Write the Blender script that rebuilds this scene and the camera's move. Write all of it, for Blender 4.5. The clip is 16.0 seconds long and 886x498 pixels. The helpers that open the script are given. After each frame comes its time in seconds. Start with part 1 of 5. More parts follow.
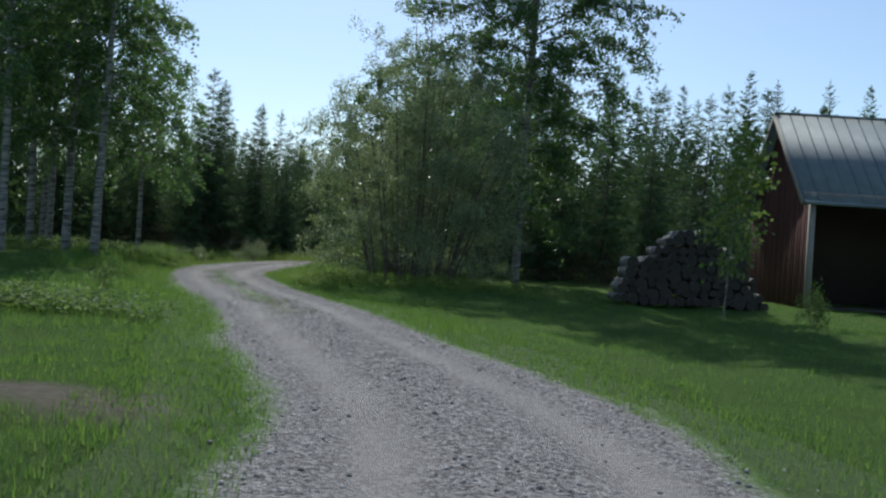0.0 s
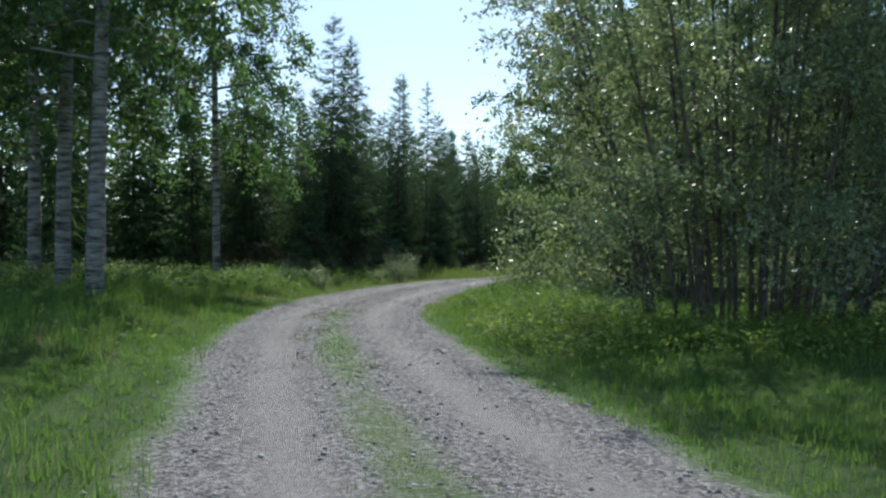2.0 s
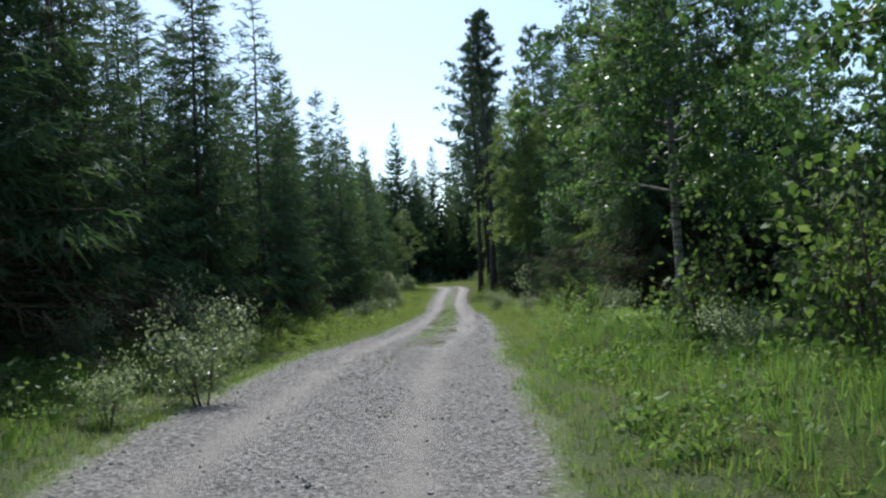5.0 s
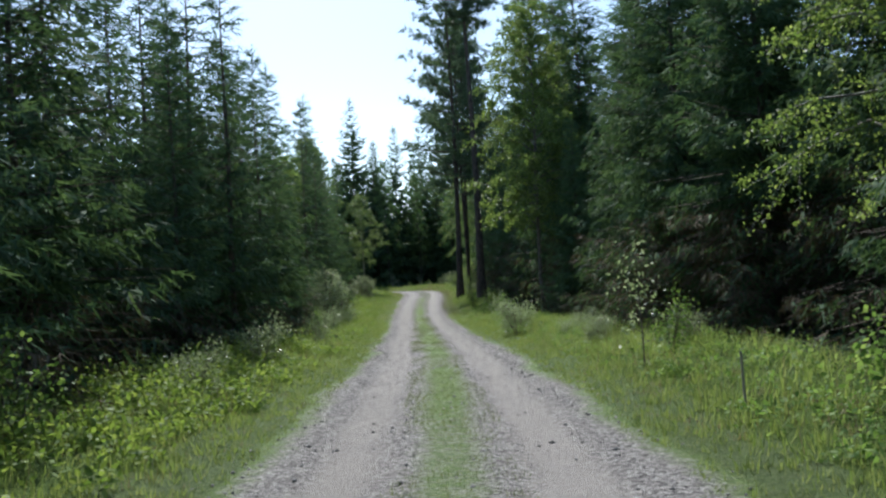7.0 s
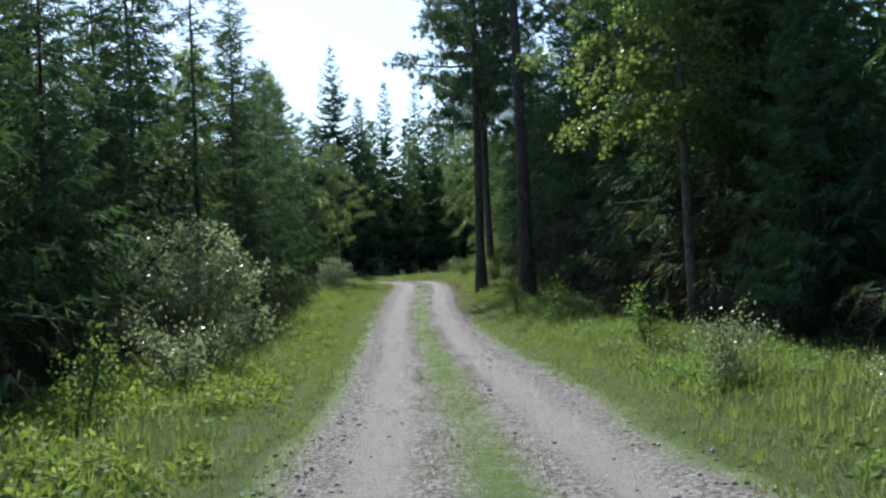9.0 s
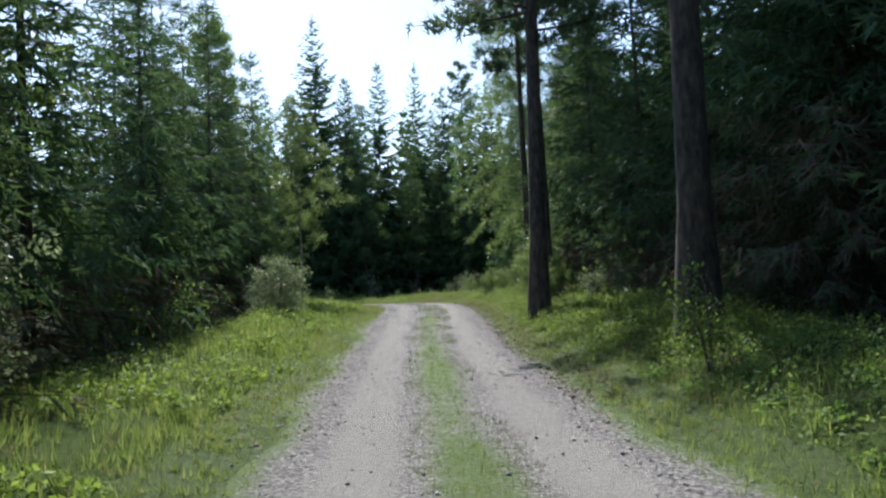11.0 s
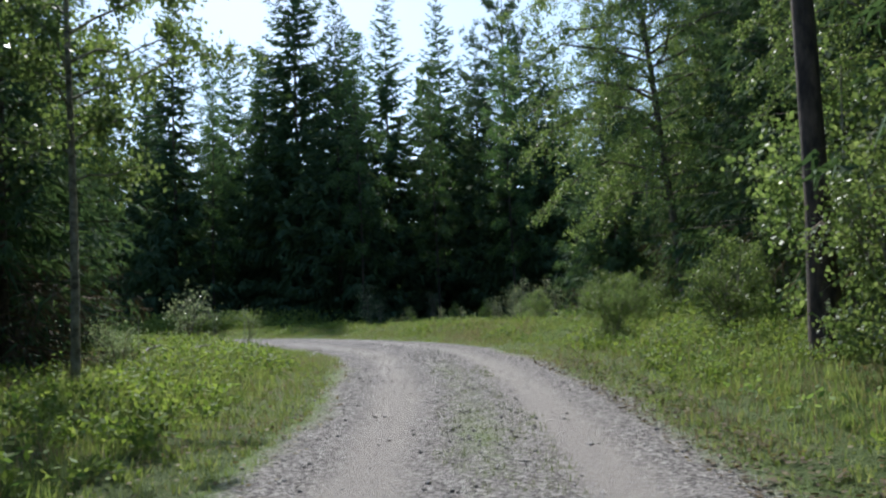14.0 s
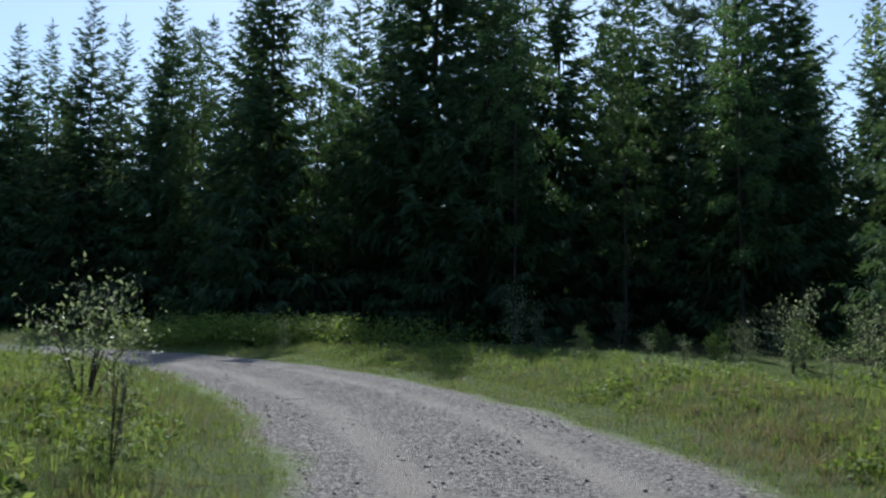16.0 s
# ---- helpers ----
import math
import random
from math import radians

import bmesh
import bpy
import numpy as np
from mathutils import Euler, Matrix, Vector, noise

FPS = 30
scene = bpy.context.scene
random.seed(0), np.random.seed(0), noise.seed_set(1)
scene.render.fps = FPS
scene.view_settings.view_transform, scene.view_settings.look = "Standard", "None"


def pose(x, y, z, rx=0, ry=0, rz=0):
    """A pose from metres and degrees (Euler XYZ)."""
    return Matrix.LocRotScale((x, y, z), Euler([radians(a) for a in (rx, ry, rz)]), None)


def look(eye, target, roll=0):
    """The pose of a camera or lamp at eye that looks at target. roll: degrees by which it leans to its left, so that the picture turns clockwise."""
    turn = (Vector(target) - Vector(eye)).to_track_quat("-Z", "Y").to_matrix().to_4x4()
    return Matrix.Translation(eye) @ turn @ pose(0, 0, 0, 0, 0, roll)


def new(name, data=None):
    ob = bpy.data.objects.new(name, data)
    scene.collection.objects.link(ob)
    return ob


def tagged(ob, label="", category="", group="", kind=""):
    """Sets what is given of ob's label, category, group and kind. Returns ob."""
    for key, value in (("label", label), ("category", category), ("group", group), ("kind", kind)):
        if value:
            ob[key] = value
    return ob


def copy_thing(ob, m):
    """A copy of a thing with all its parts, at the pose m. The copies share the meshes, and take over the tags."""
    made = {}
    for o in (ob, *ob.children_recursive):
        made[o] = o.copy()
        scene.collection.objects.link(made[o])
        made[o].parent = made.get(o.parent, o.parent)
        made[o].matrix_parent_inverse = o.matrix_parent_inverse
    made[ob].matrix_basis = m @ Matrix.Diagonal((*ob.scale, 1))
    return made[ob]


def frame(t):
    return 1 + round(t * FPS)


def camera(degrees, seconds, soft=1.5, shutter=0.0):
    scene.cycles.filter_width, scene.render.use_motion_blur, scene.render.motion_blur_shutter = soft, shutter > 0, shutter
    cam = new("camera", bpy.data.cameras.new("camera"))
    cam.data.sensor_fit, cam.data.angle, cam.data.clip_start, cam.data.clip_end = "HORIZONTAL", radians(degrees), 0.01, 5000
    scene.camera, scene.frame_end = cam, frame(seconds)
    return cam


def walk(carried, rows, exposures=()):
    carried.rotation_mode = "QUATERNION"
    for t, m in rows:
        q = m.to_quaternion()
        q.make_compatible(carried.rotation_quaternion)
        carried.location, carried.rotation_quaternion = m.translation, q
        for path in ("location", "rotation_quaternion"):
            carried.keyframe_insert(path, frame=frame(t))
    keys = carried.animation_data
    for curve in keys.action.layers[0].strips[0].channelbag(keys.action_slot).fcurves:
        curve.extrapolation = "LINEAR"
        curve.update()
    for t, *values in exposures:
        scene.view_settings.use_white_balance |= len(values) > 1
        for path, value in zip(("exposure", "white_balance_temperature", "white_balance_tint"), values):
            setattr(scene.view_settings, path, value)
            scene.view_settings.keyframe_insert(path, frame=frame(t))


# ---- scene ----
cam = camera(53.8, 16.0, soft=2.4)
METRES, EYE, TILT, LEAN, TURN = 128.0, 1.25, 0.0, -3.5, 0.0
ROWS = [
    (0.0, 0.0, 0.0, 0.0, -0.0, 0.0, -0.0),
    (0.5, -0.0029, 0.0317, -0.0001, 3.43, 0.52, -0.13),
    (1.0, -0.0081, 0.0612, 0.0, 7.09, 0.97, 0.19),
    (1.5, -0.0156, 0.0918, 0.0001, 9.47, 1.08, 1.45),
    (2.0, -0.0255, 0.1201, 0.0002, 9.53, 0.89, 3.05),
    (2.5, -0.037, 0.153, 0.001, 7.52, 0.51, 4.56),
    (3.0, -0.0453, 0.1823, 0.0017, 5.41, 0.39, 6.12),
    (3.5, -0.0528, 0.211, 0.0027, 3.46, 1.08, 7.21),
    (4.0, -0.0591, 0.2396, 0.003, 1.63, 1.82, 6.97),
    (6.5, -0.062, 0.3945, 0.0033, -4.42, 1.71, 6.94),
    (7.0, -0.0607, 0.4337, 0.0027, -4.39, 1.79, 6.73),
    (7.5, -0.0587, 0.474, 0.0022, -4.76, 2.4, 6.4),
    (8.0, -0.0572, 0.5115, 0.0018, -5.16, 2.1, 6.33),
    (8.5, -0.0566, 0.5495, 0.0007, -5.42, 1.29, 6.05),
    (9.0, -0.0556, 0.5875, 0.0001, -4.91, 1.21, 6.33),
    (11.5, -0.0486, 0.7472, -0.0037, -5.27, 3.18, 5.93),
    (12.0, -0.0465, 0.7802, -0.0021, -5.67, 3.01, 6.03),
    (12.5, -0.0445, 0.8083, -0.0013, -5.65, 3.0, 6.25),
    (13.0, -0.0428, 0.8344, -0.0007, -5.45, 3.21, 6.43),
    (13.5, -0.0408, 0.859, -0.0, -4.75, 3.5, 6.32),
    (14.0, -0.0392, 0.8849, 0.0011, -3.55, 3.76, 5.81),
    (14.5, -0.0378, 0.9133, 0.0022, -1.91, 4.27, 5.14),
    (15.0, -0.0364, 0.9391, 0.0028, 0.43, 4.6, 4.49),
    (15.5, -0.0368, 0.9653, 0.0035, 3.22, 4.64, 3.66),
    (16.0, -0.0388, 0.9908, 0.0043, 7.06, 4.66, 2.62),
]
EXPOSURES = [(0.0, -0.20, 5950, 5), (0.8, -0.20, 5980, 5), (1.8, 0.14, 5980, 5), (3.0, 0.24, 5980, 6), (7.0, 0.50, 6000, 6), (9.0, 0.61, 6030, 7), (12.5, 0.70, 6070, 8), (14.0, 0.52, 6060, 8), (15.2, 0.16, 5950, 6), (16.0, 0.14, 5920, 6)]
walk(cam, [(t, pose(0, 0, EYE, TILT, LEAN, TURN) @ pose(METRES * x, METRES * y, METRES * z, 90 + pitch, roll, yaw)) for t, x, y, z, yaw, pitch, roll in ROWS], EXPOSURES)

# ---- world and light ----
SUN_AZ, SUN_EL = -8.5, 48.0          # degrees: azimuth from +y towards +x, elevation
world = bpy.data.worlds.new("sky")
scene.world = world
world.use_nodes = True
wn = world.node_tree
sky = wn.nodes.new("ShaderNodeTexSky")
sky.sky_type = "NISHITA"
sky.sun_disc = False
sky.sun_elevation = radians(SUN_EL)
sky.sun_rotation = radians(SUN_AZ)
sky.air_density, sky.dust_density, sky.ozone_density = 1.0, 0.75, 1.2
wn.links.new(sky.outputs[0], wn.nodes["Background"].inputs[0])
wn.nodes["Background"].inputs[1].default_value = 0.14
sun = new("sun", bpy.data.lights.new("sun", "SUN"))
sun.data.energy, sun.data.angle, sun.data.color = 4.8, radians(0.55), (1.0, 0.95, 0.86)
sx, sy = math.sin(radians(SUN_AZ)), math.cos(radians(SUN_AZ))
sun.matrix_world = look((40 * sx, 40 * sy, 40 * math.tan(radians(SUN_EL))), (0, 0, 0))


# ---- materials ----
def material(name):
    m = bpy.data.materials.new(name)
    m.use_nodes = True
    return m, m.node_tree.nodes, m.node_tree.links, m.node_tree.nodes["Principled BSDF"]


def ramp(nodes, stops):
    r = nodes.new("ShaderNodeValToRGB")
    while len(r.color_ramp.elements) < len(stops):
        r.color_ramp.elements.new(0.5)
    for e, (p, c) in zip(r.color_ramp.elements, stops):
        e.position, e.color = p, (*c, 1)
    return r


def noise_node(nodes, links, scale, detail=6, rough=0.6, coord="Object"):
    tc = nodes.new("ShaderNodeTexCoord")
    n = nodes.new("ShaderNodeTexNoise")
    n.inputs["Scale"].default_value, n.inputs["Detail"].default_value, n.inputs["Roughness"].default_value = scale, detail, rough
    links.new(tc.outputs[coord], n.inputs["Vector"])
    return n


def bump(nodes, links, height, b, strength=0.4, distance=0.02):
    k = nodes.new("ShaderNodeBump")
    k.inputs["Strength"].default_value, k.inputs["Distance"].default_value = strength, distance
    links.new(height, k.inputs["Height"])
    links.new(k.outputs[0], b.inputs["Normal"])


def mix_colour(nodes, links, a, b, fac, mode="MIX"):
    m = nodes.new("ShaderNodeMix")
    m.data_type, m.blend_type = "RGBA", mode
    for sock, v in ((0, fac), (6, a), (7, b)):
        if hasattr(v, "links"):
            links.new(v, m.inputs[sock])
        elif isinstance(v, tuple):
            m.inputs[sock].default_value = (*v, 1)
        else:
            m.inputs[sock].default_value = v
    return m.outputs[2]


def leaf_material(name, dark, mid, light, glow=0.45, rough=0.45, spec=0.4, tint=(1.2, 1.2, 0.72)):
    """Thin leaves or needles: a reflecting side and light that passes through; colour varies leaf by leaf and tree by tree."""
    m, n, l, b = material(name)
    geo, obj = n.new("ShaderNodeNewGeometry"), n.new("ShaderNodeObjectInfo")
    r = ramp(n, [(0.0, dark), (0.5, mid), (1.0, light)])
    l.new(geo.outputs["Random Per Island"], r.inputs[0])
    hsv = n.new("ShaderNodeHueSaturation")
    mr = n.new("ShaderNodeMapRange")
    mr.inputs[3].default_value, mr.inputs[4].default_value = 0.75, 1.25
    l.new(obj.outputs["Random"], mr.inputs[0])
    l.new(mr.outputs[0], hsv.inputs["Value"])
    l.new(r.outputs[0], hsv.inputs["Color"])
    l.new(hsv.outputs[0], b.inputs["Base Color"])
    b.inputs["Roughness"].default_value = rough
    b.inputs["Specular IOR Level"].default_value = spec
    tr = n.new("ShaderNodeBsdfTranslucent")
    l.new(mix_colour(n, l, hsv.outputs[0], tint, 1.0, "MULTIPLY"), tr.inputs[0])
    mx = n.new("ShaderNodeMixShader")
    mx.inputs[0].default_value = glow
    l.new(b.outputs[0], mx.inputs[1])
    l.new(tr.outputs[0], mx.inputs[2])
    l.new(mx.outputs[0], n["Material Output"].inputs[0])
    return m


M_SPRUCE = leaf_material("spruce_needles", (0.046, 0.080, 0.045), (0.075, 0.130, 0.068), (0.120, 0.180, 0.092), 0.3, 0.75, 0.12)
M_PINE = leaf_material("pine_needles", (0.042, 0.070, 0.044), (0.068, 0.110, 0.066), (0.11, 0.155, 0.095), 0.3, 0.6, 0.2)
M_DRY = leaf_material("dry_needles", (0.07, 0.055, 0.04), (0.12, 0.095, 0.065), (0.16, 0.125, 0.09), 0.1, 0.8, 0.1)
M_BIRCH = leaf_material("birch_leaves", (0.058, 0.108, 0.036), (0.094, 0.165, 0.052), (0.155, 0.235, 0.082), 0.5, 0.42, 0.45, (1.05, 1.15, 0.8))
M_WILLOW = leaf_material("willow_leaves", (0.100, 0.142, 0.072), (0.170, 0.222, 0.120), (0.31, 0.355, 0.24), 0.45, 0.36, 0.55)
M_PALE = leaf_material("pale_willow_leaves", (0.145, 0.19, 0.11), (0.225, 0.285, 0.168), (0.34, 0.39, 0.265), 0.5, 0.35, 0.5, (1.15, 1.15, 0.85))
M_SHRUB = leaf_material("shrub_leaves", (0.085, 0.138, 0.045), (0.132, 0.200, 0.068), (0.210, 0.278, 0.112), 0.52, 0.42, 0.4, (1.18, 1.12, 0.8))
M_ASPEN = leaf_material("aspen_leaves", (0.115, 0.185, 0.052), (0.185, 0.270, 0.078), (0.275, 0.355, 0.125), 0.6, 0.42, 0.4, (1.18, 1.15, 0.78))
M_GRASS = leaf_material("grass_blades", (0.108, 0.165, 0.044), (0.165, 0.228, 0.068), (0.25, 0.285, 0.112), 0.5, 0.65, 0.15, (1.2, 1.15, 0.82))
M_LAWN = leaf_material("mown_grass", (0.082, 0.162, 0.034), (0.122, 0.212, 0.047), (0.180, 0.258, 0.070), 0.5, 0.6, 0.2, (1.15, 1.15, 0.8))
M_WEED = leaf_material("weed_leaves", (0.072, 0.138, 0.036), (0.125, 0.210, 0.055), (0.205, 0.285, 0.095), 0.5, 0.6, 0.2, (1.2, 1.15, 0.82))
M_HERB = leaf_material("herb_leaves", (0.105, 0.175, 0.040), (0.178, 0.262, 0.060), (0.275, 0.350, 0.105), 0.5, 0.6, 0.2, (1.2, 1.15, 0.75))
M_STRAW = leaf_material("dry_grass", (0.18, 0.15, 0.08), (0.27, 0.23, 0.13), (0.36, 0.31, 0.19), 0.3, 0.7, 0.2, (1.1, 1.0, 0.8))


def bark(name, a, b_, c, scale, stretch, strength=0.8):
    m, n, l, b = material(name)
    tc, mp = n.new("ShaderNodeTexCoord"), n.new("ShaderNodeMapping")
    mp.inputs["Scale"].default_value = stretch
    l.new(tc.outputs["Object"], mp.inputs["Vector"])
    t = n.new("ShaderNodeTexNoise")
    t.inputs["Scale"].default_value, t.inputs["Detail"].default_value, t.inputs["Roughness"].default_value = scale, 8, 0.65
    l.new(mp.outputs[0], t.inputs["Vector"])
    r = ramp(n, [(0.36, a), (0.5, b_), (0.66, c)])
    l.new(t.outputs[0], r.inputs[0])
    l.new(r.outputs[0], b.inputs["Base Color"])
    b.inputs["Roughness"].default_value = 0.9
    bump(n, l, t.outputs[0], b, strength, 0.03)
    return m


M_BARK_B = bark("birch_bark", (0.035, 0.03, 0.026), (0.22, 0.21, 0.19), (0.38, 0.36, 0.335), 3.2, (0.7, 0.7, 3.6))
M_BARK_S = bark("spruce_bark", (0.035, 0.028, 0.022), (0.085, 0.066, 0.052), (0.15, 0.12, 0.10), 14, (1, 1, 0.4))
M_BARK_P = bark("pine_bark", (0.022, 0.017, 0.014), (0.060, 0.045, 0.036), (0.12, 0.088, 0.068), 10, (1, 1, 0.35))
M_BARK_A = bark("aspen_bark", (0.07, 0.065, 0.05), (0.20, 0.19, 0.14), (0.33, 0.31, 0.25), 9, (1, 1, 1.2))
M_BARK_W = bark("willow_bark", (0.05, 0.042, 0.034), (0.12, 0.10, 0.08), (0.2, 0.17, 0.14), 18, (1, 1, 0.5))


def turf_nodes(n, l):
    """Colour and relief of grassy ground: sward, dry patches, the greener yard ('lawn') and worn earth ('bare')."""
    fine, grain, clump = noise_node(n, l, 9.0, 10, 0.7), noise_node(n, l, 30.0, 8, 0.8), noise_node(n, l, 5.5, 6, 0.75)
    lawn, worn = n.new("ShaderNodeAttribute"), n.new("ShaderNodeAttribute")
    lawn.attribute_name, worn.attribute_name = "lawn", "bare"
    grass = ramp(n, [(0.3, (0.075, 0.115, 0.024)), (0.55, (0.115, 0.16, 0.034)), (0.75, (0.17, 0.175, 0.065))])
    litter = ramp(n, [(0.36, (0.045, 0.060, 0.024)), (0.46, (0.118, 0.168, 0.052)), (0.55, (0.190, 0.238, 0.086)), (0.66, (0.31, 0.300, 0.16))])
    green = ramp(n, [(0.34, (0.062, 0.114, 0.025)), (0.5, (0.104, 0.182, 0.038)), (0.66, (0.160, 0.228, 0.062))])
    earth = ramp(n, [(0.3, (0.19, 0.155, 0.12)), (0.7, (0.34, 0.29, 0.235))])
    dry = ramp(n, [(0.52, (0, 0, 0)), (0.66, (0.55, 0.55, 0.55))])
    for source, target in ((fine, grass), (grain, litter), (grain, green), (fine, earth), (clump, dry)):
        l.new(source.outputs[0], target.inputs[0])
    sward = mix_colour(n, l, grass.outputs[0], litter.outputs[0], 0.8)
    patch = mix_colour(n, l, sward, (0.17, 0.145, 0.09), dry.outputs[0])
    patch = mix_colour(n, l, patch, green.outputs[0], lawn.outputs["Fac"])
    patch = mix_colour(n, l, patch, earth.outputs[0], worn.outputs["Fac"])
    relief = n.new("ShaderNodeMath")
    relief.operation = "MULTIPLY_ADD"
    l.new(clump.outputs[0], relief.inputs[0])
    relief.inputs[1].default_value = 1.4
    l.new(grain.outputs[0], relief.inputs[2])
    return patch, relief.outputs[0], fine


def ground_material():
    m, n, l, b = material("ground_soil")
    turf, relief, fine = turf_nodes(n, l)
    at = n.new("ShaderNodeAttribute")
    at.attribute_name = "woods"
    floor = ramp(n, [(0.3, (0.036, 0.040, 0.020)), (0.5, (0.055, 0.064, 0.028)), (0.7, (0.06, 0.095, 0.03))])
    l.new(fine.outputs[0], floor.inputs[0])
    l.new(mix_colour(n, l, turf, floor.outputs[0], at.outputs["Fac"]), b.inputs["Base Color"])
    b.inputs["Roughness"].default_value = 1.0
    b.inputs["Specular IOR Level"].default_value = 0.1
    bump(n, l, relief, b, 1.0, 0.12)
    return m


def gravel_material():
    """Packed sandy gravel: stones as cells, paler and finer in the wheel tracks (the attribute 'worn')."""
    m, n, l, b = material("gravel")
    tc = n.new("ShaderNodeTexCoord")
    v = n.new("ShaderNodeTexVoronoi")
    v.inputs["Scale"].default_value = 42
    l.new(tc.outputs["Object"], v.inputs["Vector"])
    v2 = n.new("ShaderNodeTexVoronoi")
    v2.inputs["Scale"].default_value = 95
    l.new(tc.outputs["Object"], v2.inputs["Vector"])
    big, fine = noise_node(n, l, 0.9, 5), noise_node(n, l, 40, 6, 0.7)
    sep = n.new("ShaderNodeSeparateColor")
    l.new(v.outputs["Color"], sep.inputs[0])
    stones = ramp(n, [(0.0, (0.085, 0.078, 0.078)), (0.4, (0.250, 0.230, 0.224)), (0.8, (0.400, 0.370, 0.358)), (1.0, (0.56, 0.525, 0.505))])
    l.new(sep.outputs[0], stones.inputs[0])
    sand = ramp(n, [(0.3, (0.340, 0.308, 0.288)), (0.7, (0.485, 0.445, 0.418))])
    l.new(fine.outputs[0], sand.inputs[0])
    at = n.new("ShaderNodeAttribute")
    at.attribute_name = "worn"
    add = n.new("ShaderNodeMath")
    add.operation = "MULTIPLY_ADD"
    l.new(big.outputs[0], add.inputs[0])
    add.inputs[1].default_value = 0.9
    l.new(at.outputs["Fac"], add.inputs[2])
    f = n.new("ShaderNodeMapRange")
    f.inputs[1].default_value, f.inputs[2].default_value, f.inputs[4].default_value = 0.58, 1.22, 0.85
    l.new(add.outputs[0], f.inputs[0])
    turf = n.new("ShaderNodeAttribute")
    turf.attribute_name = "turf"
    tm = n.new("ShaderNodeMath")
    tm.operation = "MULTIPLY_ADD"
    l.new(noise_node(n, l, 7.0, 10, 0.8).outputs[0], tm.inputs[0])
    tm.inputs[1].default_value = 1.6
    l.new(turf.outputs["Fac"], tm.inputs[2])
    tf = n.new("ShaderNodeMapRange")
    tf.inputs[1].default_value, tf.inputs[2].default_value, tf.inputs[4].default_value = 1.15, 1.7, 0.97
    l.new(tm.outputs[0], tf.inputs[0])
    sod, relief, _ = turf_nodes(n, l)
    bare = mix_colour(n, l, stones.outputs[0], sand.outputs[0], f.outputs[0])
    l.new(mix_colour(n, l, bare, sod, tf.outputs[0]), b.inputs["Base Color"])
    b.inputs["Roughness"].default_value = 0.92
    b.inputs["Specular IOR Level"].default_value = 0.25
    h = n.new("ShaderNodeMath")
    h.operation = "ADD"
    l.new(v.outputs["Distance"], h.inputs[0])
    l.new(v2.outputs["Distance"], h.inputs[1])
    level = n.new("ShaderNodeMix")
    level.data_type = "FLOAT"
    l.new(tf.outputs[0], level.inputs[0])
    l.new(h.outputs[0], level.inputs[2])
    lift = n.new("ShaderNodeMath")
    lift.operation = "MULTIPLY"
    l.new(relief, lift.inputs[0])
    coarse = n.new("ShaderNodeMapRange")
    coarse.inputs[1].default_value, coarse.inputs[2].default_value, coarse.inputs[3].default_value, coarse.inputs[4].default_value = 0.93, 1.12, 1.2, 4.0
    l.new(turf.outputs["Fac"], coarse.inputs[0])
    l.new(coarse.outputs[0], lift.inputs[1])
    l.new(lift.outputs[0], level.inputs[3])
    bump(n, l, level.outputs[0], b, 1.0, 0.03)
    return m


def stone_material():
    m, n, l, b = material("loose_stone")
    geo = n.new("ShaderNodeNewGeometry")
    r = ramp(n, [(0.0, (0.11, 0.106, 0.107)), (0.4, (0.24, 0.225, 0.22)), (0.8, (0.37, 0.345, 0.33)), (1.0, (0.54, 0.51, 0.49))])
    l.new(geo.outputs["Random Per Island"], r.inputs[0])
    l.new(r.outputs[0], b.inputs["Base Color"])
    b.inputs["Roughness"].default_value = 0.85
    return m


def plain(name, a, c, scale=6.0, rough=0.8, metal=0.0, strength=0.3, stretch=(1, 1, 1)):
    m, n, l, b = material(name)
    tc, mp = n.new("ShaderNodeTexCoord"), n.new("ShaderNodeMapping")
    mp.inputs["Scale"].default_value = stretch
    l.new(tc.outputs["Object"], mp.inputs["Vector"])
    t = n.new("ShaderNodeTexNoise")
    t.inputs["Scale"].default_value, t.inputs["Detail"].default_value, t.inputs["Roughness"].default_value = scale, 8, 0.65
    l.new(mp.outputs[0], t.inputs["Vector"])
    r = ramp(n, [(0.3, a), (0.7, c)])
    l.new(t.outputs[0], r.inputs[0])
    hsv, obj, mr = n.new("ShaderNodeHueSaturation"), n.new("ShaderNodeObjectInfo"), n.new("ShaderNodeMapRange")
    mr.inputs[3].default_value, mr.inputs[4].default_value = 0.85, 1.15
    l.new(obj.outputs["Random"], mr.inputs[0])
    l.new(mr.outputs[0], hsv.inputs["Value"])
    l.new(r.outputs[0], hsv.inputs["Color"])
    l.new(hsv.outputs[0], b.inputs["Base Color"])
    b.inputs["Roughness"].default_value, b.inputs["Metallic"].default_value = rough, metal
    bump(n, l, t.outputs[0], b, strength, 0.01)
    return m


